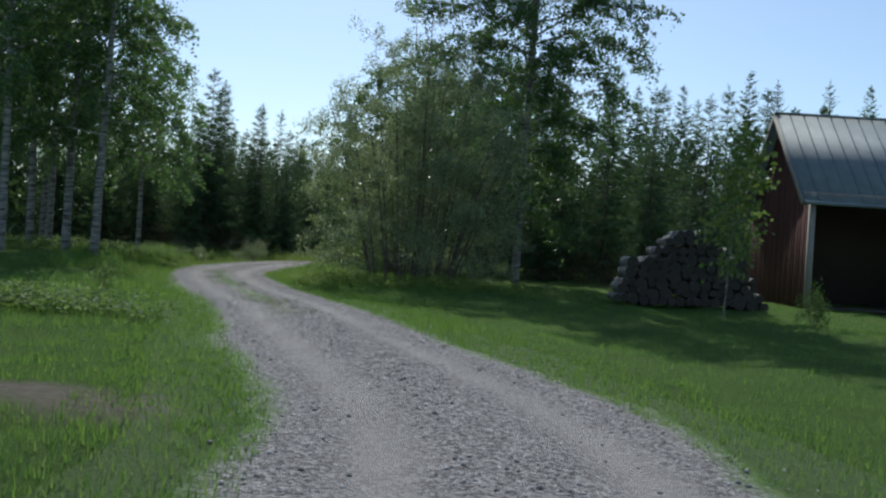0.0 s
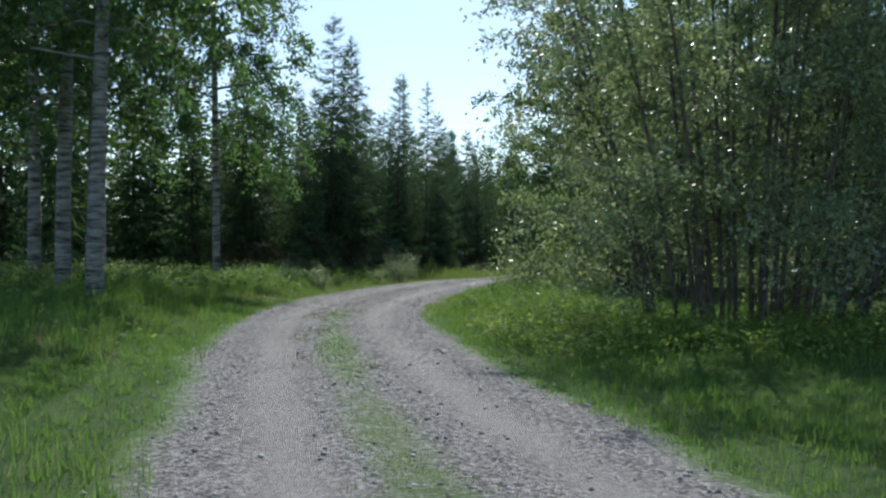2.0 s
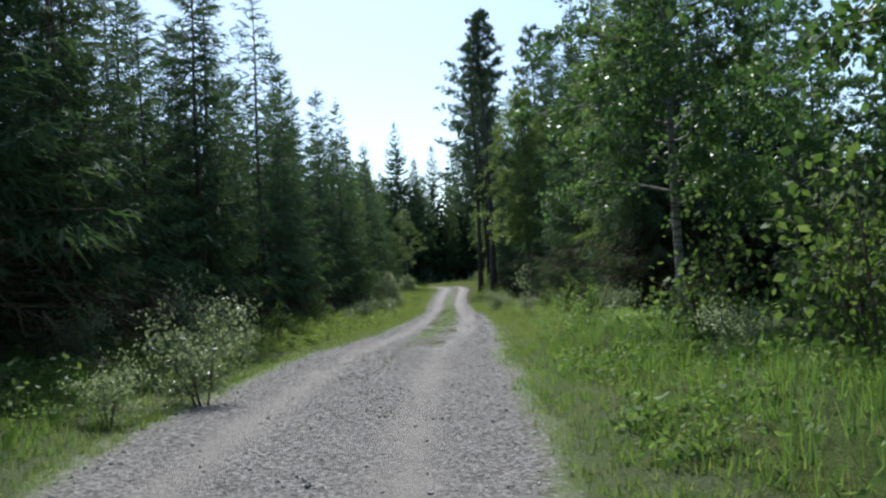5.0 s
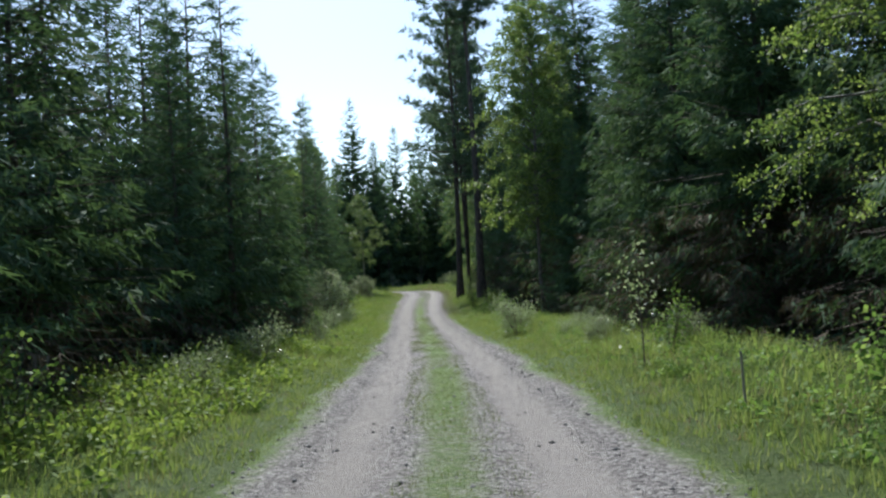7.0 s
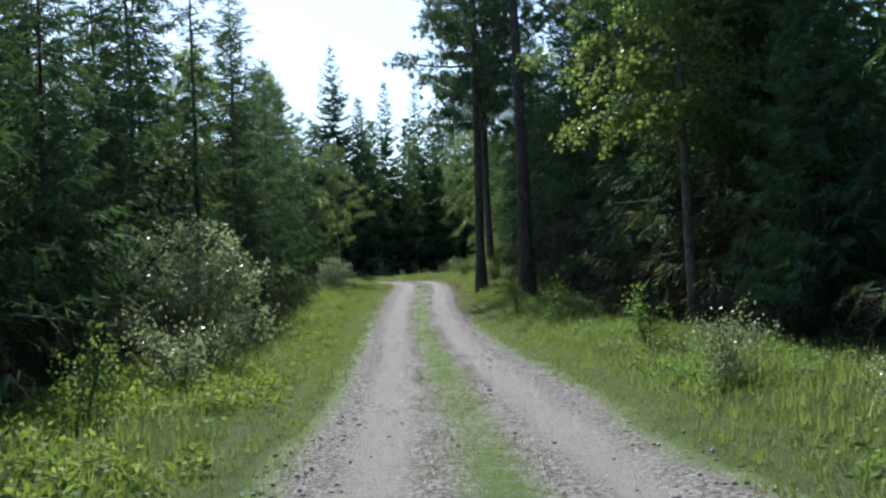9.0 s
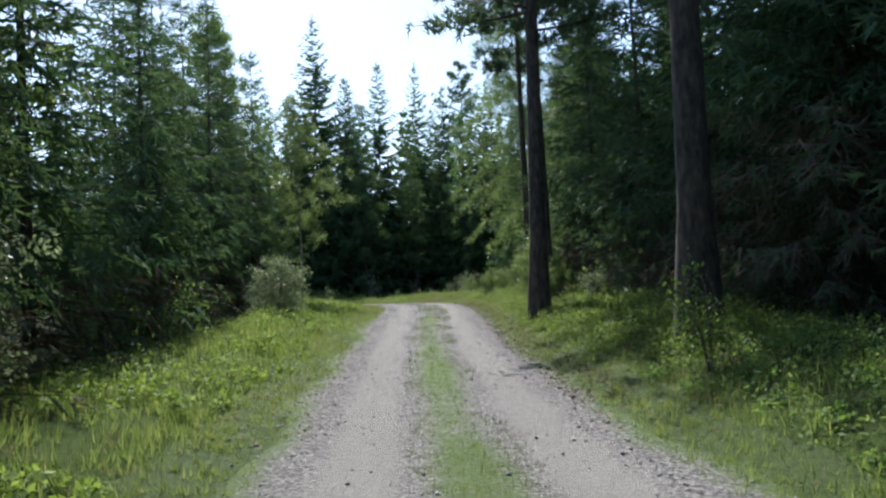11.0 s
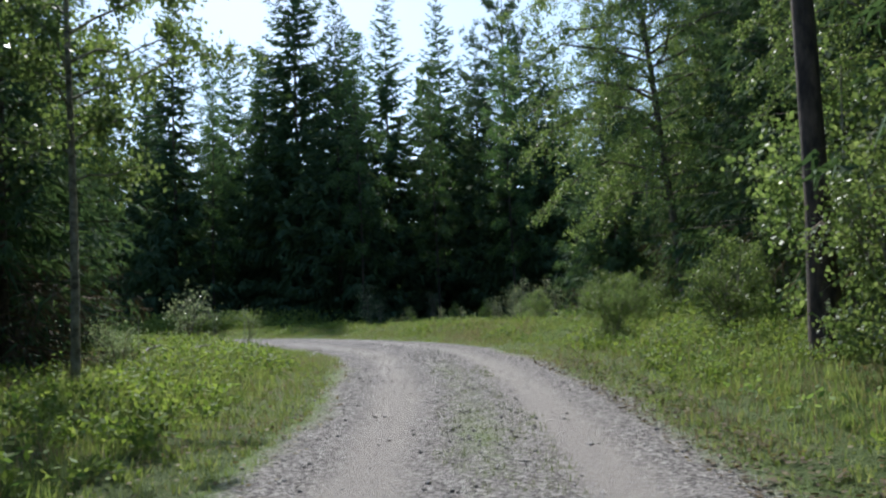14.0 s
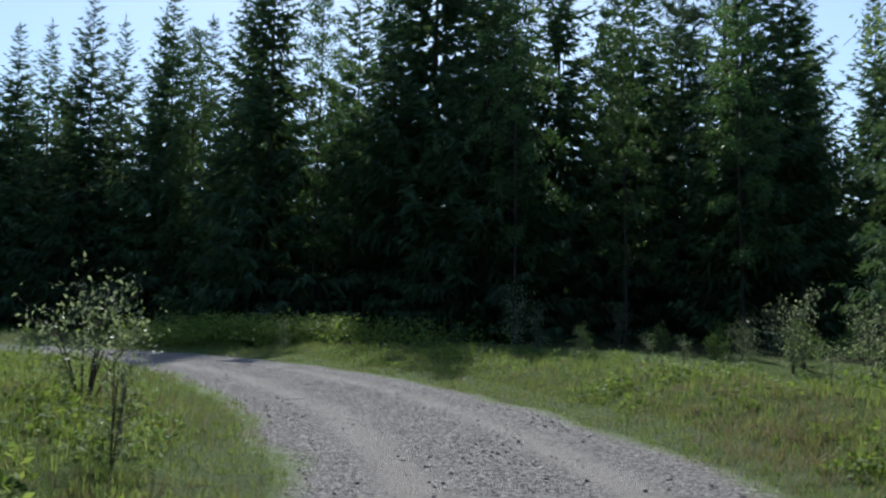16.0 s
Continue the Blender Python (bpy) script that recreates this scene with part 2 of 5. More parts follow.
M_GROUND, M_GRAVEL, M_STONE = ground_material(), gravel_material(), stone_material()
M_RED = plain("red_paint", (0.058, 0.016, 0.013), (0.095, 0.027, 0.021), 5, 0.9, 0, 0.4, (6, 6, 0.6))
M_GREYWOOD = plain("grey_wood", (0.20, 0.18, 0.16), (0.36, 0.33, 0.30), 6, 0.85, 0, 0.5, (8, 8, 0.6))
M_ROOF = plain("roof_steel", (0.14, 0.165, 0.185), (0.22, 0.25, 0.27), 1.6, 0.72, 0.15, 0.25)
# near black: shade on the backlit log ends is put into the colour
M_LOGEND_SHADE = plain("log_end_shade", (0.022, 0.018, 0.014), (0.06, 0.046, 0.036), 14, 0.85)
M_LOGBARK = bark("log_bark", (0.05, 0.042, 0.036), (0.20, 0.185, 0.165), (0.42, 0.40, 0.37), 5, (1, 1, 1))
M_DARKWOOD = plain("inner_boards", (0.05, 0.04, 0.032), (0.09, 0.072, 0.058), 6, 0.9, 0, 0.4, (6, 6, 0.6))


# ---- mesh helpers ----
def mesh_of(name, verts, quads=None, tris=None, mats=(), qmat=None, tmat=None, smooth=False):
    """A mesh from arrays: vertices, quads and triangles, with one material index for each face."""
    me = bpy.data.meshes.new(name)
    verts = np.asarray(verts, np.float32).reshape(-1, 3)
    q = np.zeros((0, 4), np.int32) if quads is None else np.asarray(quads, np.int32).reshape(-1, 4)
    t = np.zeros((0, 3), np.int32) if tris is None else np.asarray(tris, np.int32).reshape(-1, 3)
    me.vertices.add(len(verts))
    me.vertices.foreach_set("co", verts.ravel())
    loops = np.concatenate([q.ravel(), t.ravel()])
    me.loops.add(len(loops))
    me.loops.foreach_set("vertex_index", loops)
    me.polygons.add(len(q) + len(t))
    starts = np.concatenate([np.arange(len(q)) * 4, len(q) * 4 + np.arange(len(t)) * 3]).astype(np.int32)
    me.polygons.foreach_set("loop_start", starts)
    for m in mats:
        me.materials.append(m)
    if qmat is not None or tmat is not None:
        qm = np.zeros(len(q), np.int32) if qmat is None else np.asarray(qmat, np.int32)
        tm = np.zeros(len(t), np.int32) if tmat is None else np.asarray(tmat, np.int32)
        me.polygons.foreach_set("material_index", np.concatenate([qm, tm]))
    if smooth:
        me.polygons.foreach_set("use_smooth", np.ones(len(q) + len(t), bool))
    me.update(calc_edges=True)
    return me


class Build:
    """Collects quads; tubes, leaves and boxes go into one mesh."""

    def __init__(self):
        self.v, self.q, self.t, self.n = [], [], [], 0

    def add(self, v, q):
        self.v.append(np.asarray(v, float).reshape(-1, 3))
        self.q.append(np.asarray(q, int).reshape(-1, 4) + self.n)
        self.n += len(self.v[-1])

    def tube(self, pts, radii, sides=6):
        pts = np.asarray(pts, float)
        d = np.gradient(pts, axis=0)
        d /= np.linalg.norm(d, axis=1)[:, None] + 1e-9
        ref = np.array([1.0, 0.13, 0.07]) if abs(d[0][0]) < 0.8 else np.array([0.1, 1.0, 0.07])
        a = np.cross(d, ref)
        a /= np.linalg.norm(a, axis=1)[:, None]
        b = np.cross(d, a)
        ang = np.arange(sides) * 2 * math.pi / sides
        r = np.asarray(radii, float)[:, None, None]
        ring = pts[:, None] + r * (np.cos(ang)[None, :, None] * a[:, None] + np.sin(ang)[None, :, None] * b[:, None])
        k, j = np.meshgrid(np.arange(len(pts) - 1), np.arange(sides), indexing="ij")
        j2 = (j + 1) % sides
        q = np.stack([k * sides + j, k * sides + j2, (k + 1) * sides + j2, (k + 1) * sides + j], -1)
        self.add(ring, q)

    def leaves(self, c, d, nrm, length, width):
        """Rhombic leaves: from c along d, with the blade's plane given by nrm."""
        c, d = np.asarray(c, float), np.asarray(d, float)
        d = d / (np.linalg.norm(d, axis=1)[:, None] + 1e-9)
        s = np.cross(d, nrm)
        s /= np.linalg.norm(s, axis=1)[:, None] + 1e-9
        L, W = np.asarray(length)[:, None], np.asarray(width)[:, None]
        v = np.stack([c, c + d * L * 0.45 + s * W * 0.5, c + d * L, c + d * L * 0.45 - s * W * 0.5], 1)
        self.add(v, np.arange(len(c) * 4))

    def fronds(self, c, d, nrm, length, width):
        """Pointed sprays, one triangle each: broad at c, tip along d."""
        d = d / (np.linalg.norm(d, axis=1)[:, None] + 1e-9)
        s = np.cross(d, nrm)
        s /= np.linalg.norm(s, axis=1)[:, None] + 1e-9
        v = np.stack([c - s * width[:, None] * 0.5, c + s * width[:, None] * 0.5, c + d * length[:, None]], 1)
        self.v.append(v.reshape(-1, 3))
        self.t.append(np.arange(len(c) * 3).reshape(-1, 3) + self.n)
        self.n += len(c) * 3

    def box(self, lo, hi, m=None):
        x0, y0, z0 = lo
        x1, y1, z1 = hi
        v = np.array([(x0, y0, z0), (x1, y0, z0), (x1, y1, z0), (x0, y1, z0), (x0, y0, z1), (x1, y0, z1), (x1, y1, z1), (x0, y1, z1)])
        if m is not None:
            v = np.array([m @ Vector(p) for p in v])
        self.add(v, [(0, 3, 2, 1), (4, 5, 6, 7), (0, 1, 5, 4), (1, 2, 6, 5), (2, 3, 7, 6), (3, 0, 4, 7)])

    def mesh(self, name, mat, smooth=False):
        q = np.concatenate(self.q) if self.q else None
        t = np.concatenate(self.t) if self.t else None
        return mesh_of(name, np.concatenate(self.v), q, t, mats=(mat,), smooth=smooth)


def part(name, build, mat, parent, label="", smooth=False):
    ob = new(name, build.mesh(name, mat, smooth) if isinstance(build, Build) else build)
    ob.parent = parent
    return tagged(ob, label) if label else ob


# ---- the plan: road line, ground ----
LINE = [(1.3, -25), (1.0, -10), (0.75, 0), (0.5, 5), (0.0, 7.8), (-1.2, 11.5), (-2.9, 17.2), (-5.1, 22.5), (-7.2, 28.5), (-8.2, 33),
        (-8.6, 37), (-8.72, 41), (-8.7, 46), (-8.2, 54), (-7.7, 58), (-7.3, 62), (-6.78, 70), (-6.42, 79), (-5.95, 91), (-5.65, 100),
        (-5.1, 110), (-4.5, 118), (-4.2, 124), (-4.5, 130), (-5.7, 134.6), (-7.6, 138.8), (-10.3, 143), (-13.8, 146.8), (-18, 149.5),
        (-24, 151), (-32, 151.5), (-60, 150)]


def smooth_line(pts, step=0.5):
    p = np.array(pts, float)
    out = []
    for i in range(len(p) - 1):
        a, b, c, d = p[max(i - 1, 0)], p[i], p[i + 1], p[min(i + 2, len(p) - 1)]
        k = max(2, int(np.linalg.norm(c - b) / step))
        for t in np.arange(k) / k:
            out.append(0.5 * (2 * b + (c - a) * t + (2 * a - 5 * b + 4 * c - d) * t * t + (3 * b - a - 3 * c + d) * t ** 3))
    return np.array(out + [p[-1]])


ROAD = smooth_line(LINE)
ROAD_DIR = np.gradient(ROAD, axis=0)
ROAD_DIR /= np.linalg.norm(ROAD_DIR, axis=1)[:, None]
ROAD_NRM = np.stack([ROAD_DIR[:, 1], -ROAD_DIR[:, 0]], 1)      # to the right of the way


def off_road(x, y):
    """Signed distance from the road's middle line, plus to its right, and the index along it."""
    p = np.stack([np.asarray(x, float).ravel(), np.asarray(y, float).ravel()], 1)
    best, idx = np.full(len(p), 1e9), np.zeros(len(p), int)
    for s in range(0, len(p), 20000):
        d = ((p[s:s + 20000, None] - ROAD[None]) ** 2).sum(-1)
        idx[s:s + 20000] = d.argmin(1)
    diff = p - ROAD[idx]
    side = np.sign((diff * ROAD_NRM[idx]).sum(1))
    return side * np.linalg.norm(diff, axis=1), idx


def half_width(y):
    return np.interp(y, [0, 20, 30, 46, 54, 62, 72, 82, 92, 108, 114, 128, 136], [1.6, 1.6, 1.65, 1.85, 1.85, 1.5, 1.46, 1.42, 1.52, 1.52, 1.62, 1.6, 1.8])


GY = [-30, 0, 19.6, 27, 50, 65, 80, 95.6, 103, 110, 117, 127, 140, 220]
GZ = [0, 0, -0.14, -0.08, -0.08, -0.22, -0.5, -0.82, -0.6, -0.32, -0.02, 0.24, 0.3, 0.3]
gyy = np.arange(-30, 221, 1.0)
gzz = np.convolve(np.pad(np.interp(gyy, GY, GZ), 4, mode="edge"), np.ones(9) / 9, "valid")


def wave(x, y, k, seed):
    r = np.random.RandomState(seed)
    z = np.zeros_like(x)
    for _ in range(7):
        a, f, p = r.uniform(0, 6.28), k * r.uniform(0.5, 2.0), r.uniform(0, 6.28)
        z = z + np.sin((x * math.cos(a) + y * math.sin(a)) * f + p) / 7
    return z


def ground_z(x, y, d=None):
    x, y = np.asarray(x, float), np.asarray(y, float)
    if d is None:
        d = off_road(x, y)[0].reshape(x.shape)
    z = np.interp(y, gyy, gzz)
    e = np.abs(d) - half_width(y)
    s = np.clip(e / 2.5, 0, 1)
    s = s * s * (3 - 2 * s)
    left = np.interp(y, [0, 15, 30, 55, 65, 150], [0.0, 0.1, 0.4, 0.4, 0.18, 0.25])
    right = np.interp(y, [0, 15, 26, 40, 60, 95, 105, 120, 150], [0.0, 0.0, 0.12, 0.2, 0.15, 0.2, 0.62, 0.45, 0.25])
    z = z + s * np.where(d < 0, left, right)
    z = z + np.where(e > 0, np.minimum(e, 2) * 0.06 * (wave(x, y, 0.9, 3) + wave(x, y, 3.0, 4)), 0)
    z = z - np.where(e < -0.1, 0.07, 0.0) * (np.clip(-e / 0.3, 0, 1))
    return z


def gz(x, y):
    return float(ground_z(np.array([x]), np.array([y]))[0])


def in_clearing(x, y):
    """The open yard and lawn by the first bend."""
    x, y = np.asarray(x), np.asarray(y)
    y = y + 2.0 * wave(x, y, 0.35, 21) + 22.0 * wave(x, y, 0.06, 33) * np.clip((np.abs(x + 4) - 22) / 14, 0, 1)
    return (y < 31) | ((x < -8) & (x > -24) & (y < 37)) | ((x > -3) & (x < 16) & (y < 40))


def bare_earth(x, y):
    """A strip of worn earth where a track leaves the road towards the yard."""
    mid = 6.45 + 0.08 * x + 0.12 * np.sin(x * 1.3)
    return np.clip(1.5 - np.abs(y - mid) / 0.42, 0, 1) * np.clip((x + 14) / 2, 0, 1) * np.clip((-1.6 - x) / 0.6, 0, 1)


def open_yard(x, y):
    """How far the ground is mown or grazed green grass."""
    yard = np.clip((34 + 2 * wave(x, y, 0.4, 47) - y) / 3, 0, 1) * np.clip(1.0 + 0.6 * wave(x, y, 0.8, 48), 0, 1)
    return np.maximum(yard, np.interp(y, [48, 58, 116, 130], [0.2, 0.65, 0.65, 0.3]) * np.clip(0.9 + 0.5 * wave(x, y, 1.1, 50), 0, 1))


def make_ground():
    xs = np.concatenate([-np.geomspace(45, 900, 14)[::-1], np.concatenate([np.arange(-44, -22, 1.0), np.arange(-22, 20, 0.5), np.arange(20, 44.1, 1.0)]), np.geomspace(45, 900, 14)])
    ys = np.concatenate([-np.geomspace(21, 900, 12)[::-1], np.arange(-20, 176, 0.5), np.geomspace(177, 1500, 14)])
    X, Y = np.meshgrid(xs, ys)
    d, _ = off_road(X, Y)
    d = d.reshape(X.shape)
    Z = ground_z(X, Y, d) - 0.07 * np.clip((1.0 - (np.abs(d) - half_width(Y))) / 0.35, 0, 1)
    nx, ny = len(xs), len(ys)
    i, j = np.meshgrid(np.arange(ny - 1), np.arange(nx - 1), indexing="ij")
    q = np.stack([i * nx + j, i * nx + j + 1, (i + 1) * nx + j + 1, (i + 1) * nx + j], -1).reshape(-1, 4)
    me = mesh_of("ground", np.stack([X, Y, Z], -1).reshape(-1, 3), q, mats=(M_GROUND,), smooth=True)
    edge = np.abs(d) - half_width(Y) + 0.5 * wave(X, Y, 1.1, 8)
    woods = np.clip((edge - np.where((Y > 124) & (X > -8), 8.5, np.where((Y > 97) & (Y < 114) & (X > -6), 0.9, 2.6))) / 1.4, 0, 1)
    woods = np.where(in_clearing(X, Y), 0, woods)
    for _ in range(2):
        woods[1:-1, 1:-1] = (woods[1:-1, 1:-1] * 2 + woods[:-2, 1:-1] + woods[2:, 1:-1] + woods[1:-1, :-2] + woods[1:-1, 2:]) / 6
    at = me.attributes.new("woods", "FLOAT", "POINT")
    at.data.foreach_set("value", woods.astype(np.float32).ravel())
    at = me.attributes.new("lawn", "FLOAT", "POINT")
    at.data.foreach_set("value", open_yard(X, Y).astype(np.float32).ravel())
    at = me.attributes.new("bare", "FLOAT", "POINT")
    at.data.foreach_set("value", bare_earth(X, Y).astype(np.float32).ravel())
    return tagged(new("ground", me), "grassy ground with dark forest floor under trees", "ground", "", "structure")


make_ground()


def make_road():
    across = np.linspace(-1, 1, 45)
    y = ROAD[:, 1]
    hw = half_width(y) + 0.95
    k = np.arange(len(ROAD))
    wl = hw + 0.05 * np.sin(k * 0.9) + 0.06 * np.sin(k * 0.37 + 1)
    wr = hw + 0.05 * np.sin(k * 0.8 + 2) + 0.06 * np.sin(k * 0.41 + 4)
    u = across[None] * np.where(across[None] < 0, wl[:, None], wr[:, None])
    X = ROAD[:, 0:1] + ROAD_NRM[:, 0:1] * u
    Y = ROAD[:, 1:2] + ROAD_NRM[:, 1:2] * u
    base = np.interp(Y, gyy, gzz)
    crown = 0.035 * np.clip(1 - (u / 1.6) ** 2, 0, 1)
    rut = -0.035 * (np.exp(-((np.abs(u) - 0.8) / 0.25) ** 2))
    edge = np.where(np.abs(across)[None] > 0.97, -0.16, 0)
    out = np.clip((np.abs(u) - half_width(Y)) / 0.25 + 0.2, 0, 1)
    bed = base + 0.012 + crown + rut + 0.012 * (wave(X, Y, 2.5, 5) + wave(X, Y, 7, 6))
    Z = bed * (1 - out) + (ground_z(X, Y, u) + 0.02 * wave(X, Y, 7, 6)) * out + edge
    na = len(across)
    i, j = np.meshgrid(np.arange(len(ROAD) - 1), np.arange(na - 1), indexing="ij")
    q = np.stack([i * na + j, i * na + j + 1, (i + 1) * na + j + 1, (i + 1) * na + j], -1).reshape(-1, 4)
    me = mesh_of("road", np.stack([X, Y, Z], -1).reshape(-1, 3), q, mats=(M_GRAVEL,), smooth=True)
    worn = np.exp(-((np.abs(u) - 0.76) / 0.27) ** 2) * np.interp(Y, [0, 50, 60, 95, 105, 135], [0.75, 0.7, 0.95, 1.1, 1.25, 0.8]) * (1 + 0.35 * wave(X, Y, 1.2, 41))
    at = me.attributes.new("worn", "FLOAT", "POINT")
    at.data.foreach_set("value", worn.astype(np.float32).ravel())
    k_turf = np.interp(Y, [13, 16, 20, 30, 34, 52, 60, 98, 108, 118, 126, 132], [0, 0.5, 0.75, 0.65, 0.12, 0.25, 0.88, 0.86, 0.76, 0.56, 0.4, 0.1]) * (1 + 0.5 * wave(X, Y, 1.5, 42))
    turf = np.minimum(0.92, k_turf * np.clip(1.25 - np.abs(u + np.interp(Y, [15, 22, 28], [0.3, 0.1, 0])) / 0.40, 0, 1)) + 0.95 * np.clip((np.abs(u) - half_width(Y) + 0.40 + 0.28 * wave(X, Y, 1.9, 44)) / 0.5, 0, 1.45)
    at = me.attributes.new("turf", "FLOAT", "POINT")
    at.data.foreach_set("value", turf.astype(np.float32).ravel())
    for nm, v in (("lawn", open_yard(X, Y)), ("bare", bare_earth(X, Y))):
        at = me.attributes.new(nm, "FLOAT", "POINT")
        at.data.foreach_set("value", v.astype(np.float32).ravel())
    return tagged(new("road", me), "grey gravel forest road with two worn wheel tracks", "road", "", "structure")


make_road()


# ---- trees ----
def unit(v):
    return v / (np.linalg.norm(v) + 1e-9)


def thing(name, label, category, group="", kind=""):
    return tagged(new(name), label, category, group, kind)


def spruce(H, R, seed, dens=1.0, clear=0.25, sparse=1.0, dry=0.0, fat=1.0, fine=0, label="tall dark green spruce with drooping branches", twiggy=True):
    """A spruce: tapered trunk, whorls of branches, and on each branch two rows of hanging needle sprays."""
    r = np.random.RandomState(seed)
    root = thing("spruce_tree", label, "spruce tree", "spruces along the forest road")
    tr = Build()
    zz = np.linspace(-0.15, H, 9)
    tr.tube(np.stack([0.003 * H * np.sin(zz), 0.02 * np.cos(zz * 0.7), zz], 1), 0.0085 * H * (1 - zz / (H * 1.01)) ** 1.25 + 0.008, 7)
    C, D, N, Ls, Ws = [], [], [], [], []
    z = clear
    while z < H - 0.15:
        f = z / H
        prof = (1 - f) ** 0.95 * (0.85 + 0.15 * min(1, f * 8))
        nb = max(3, int(round((5.6 - 1.8 * f) * sparse * min(1.3, dens ** 0.35) + r.rand())))
        a0 = r.uniform(0, 6.28)
        for b in range(nb):
            az = a0 + b * 6.283 / nb + r.normal(0, 0.3)
            zb = max(clear * 0.6, z + r.uniform(-0.2, 0.2) * (H / 12) ** 0.35)
            bl = (R * prof + 0.14) * r.uniform(0.62, 1.2)
            rise = 0.8 * f ** 1.6 - 0.30 * (1 - f) + r.normal(0, 0.09)
            out = np.array([math.cos(az), math.sin(az), 0])
            side = np.array([-math.sin(az), math.cos(az), 0])
            n = max(3, int(bl / (0.20 / dens ** 0.7)))
            s = 0.08 + 0.92 * (np.arange(n) + r.rand(n)) / n
            pos = out[None] * (bl * s)[:, None] + np.array([0, 0, zb])[None]
            pos[:, 2] += bl * (rise * s - 0.25 * s * (1 - s) + 0.14 * s ** 2.5)
            if twiggy:
                tr.tube(np.array([[0, 0, zb], out * bl + [0, 0, zb + bl * (rise + 0.14)]]), [0.007 + 0.005 * bl, 0.003], 3)
            for sg in (-1, 1):
                tl = (0.22 + 0.24 * bl * (1.15 - s)) * r.uniform(0.7, 1.35, n)
                dd = out[None] * r.uniform(0.35, 1.0, n)[:, None] + side[None] * (sg * r.uniform(0.25, 1.0, n))[:, None]
                dd[:, 2] += r.uniform(-1.35, 0.05, n) * (1 - 0.75 * f) + rise * 0.6
                C.append(pos), D.append(dd), Ls.append(tl), Ws.append(np.clip(tl * 0.40, 0.06, 0.24) * fat / dens ** 0.5)
                nn = r.normal(0, 0.7, (n, 3))
                nn[:, 2] += 0.35
                N.append(nn)
        z += (0.30 + 0.10 * r.rand()) * (H / 12) ** 0.35 * (0.85 + 0.3 * f) / dens ** 0.4
    top = np.array([[0, 0, H - 0.6 + 0.1 * i] for i in range(8)])
    C.append(top), D.append(np.c_[r.normal(0, 0.4, (8, 2)), np.ones(8)]), N.append(r.normal(0, 1, (8, 3))), Ls.append(np.full(8, 0.32)), Ws.append(np.full(8, 0.09))
    C, D, N, Ls, Ws = map(np.concatenate, (C, D, N, Ls, Ws))
    if fine:      # each spray carries small side twigs
        D /= np.linalg.norm(D, axis=1)[:, None]
        S = np.cross(D, N)
        S /= np.linalg.norm(S, axis=1)[:, None] + 1e-9
        c2, d2, n2, l2, w2 = [C], [D], [N], [Ls], [Ws * (0.4 if fine > 2 else 0.75 if fine > 1 else 0.95)]
        for k in range(fine):
            t = (k + r.rand(len(C))) / fine * 0.9 + 0.05
            c2.append(C + D * (Ls * t)[:, None])
            d2.append(D * 0.75 + S * ((-1) ** k * r.uniform(0.5, 0.9, len(C)))[:, None] + np.array([0, 0, -0.15]))
            n2.append(N + r.normal(0, 0.3, N.shape))
            ln = Ls * 0.42 * (1.15 - t) + 0.05
            l2.append(ln), w2.append(np.clip(ln * 0.24, 0.018, 0.05) * fat)
        C, D, N, Ls, Ws = map(np.concatenate, (c2, d2, n2, l2, w2))
    part("trunk", tr, M_BARK_S, root, smooth=True)
    low = (C[:, 2] < dry * H) & (r.rand(len(C)) < 0.75)
    cr = Build()
    cr.fronds(C[~low], D[~low], N[~low], Ls[~low], Ws[~low])
    part("crown", cr, M_SPRUCE, root)
    if low.any():
        dr = Build()
        dr.fronds(C[low], D[low], N[low], Ls[low] * 0.9, Ws[low] * 0.5)
        part("dry_skirt", dr, M_DRY, root, "brown dry lower branches")
    return root


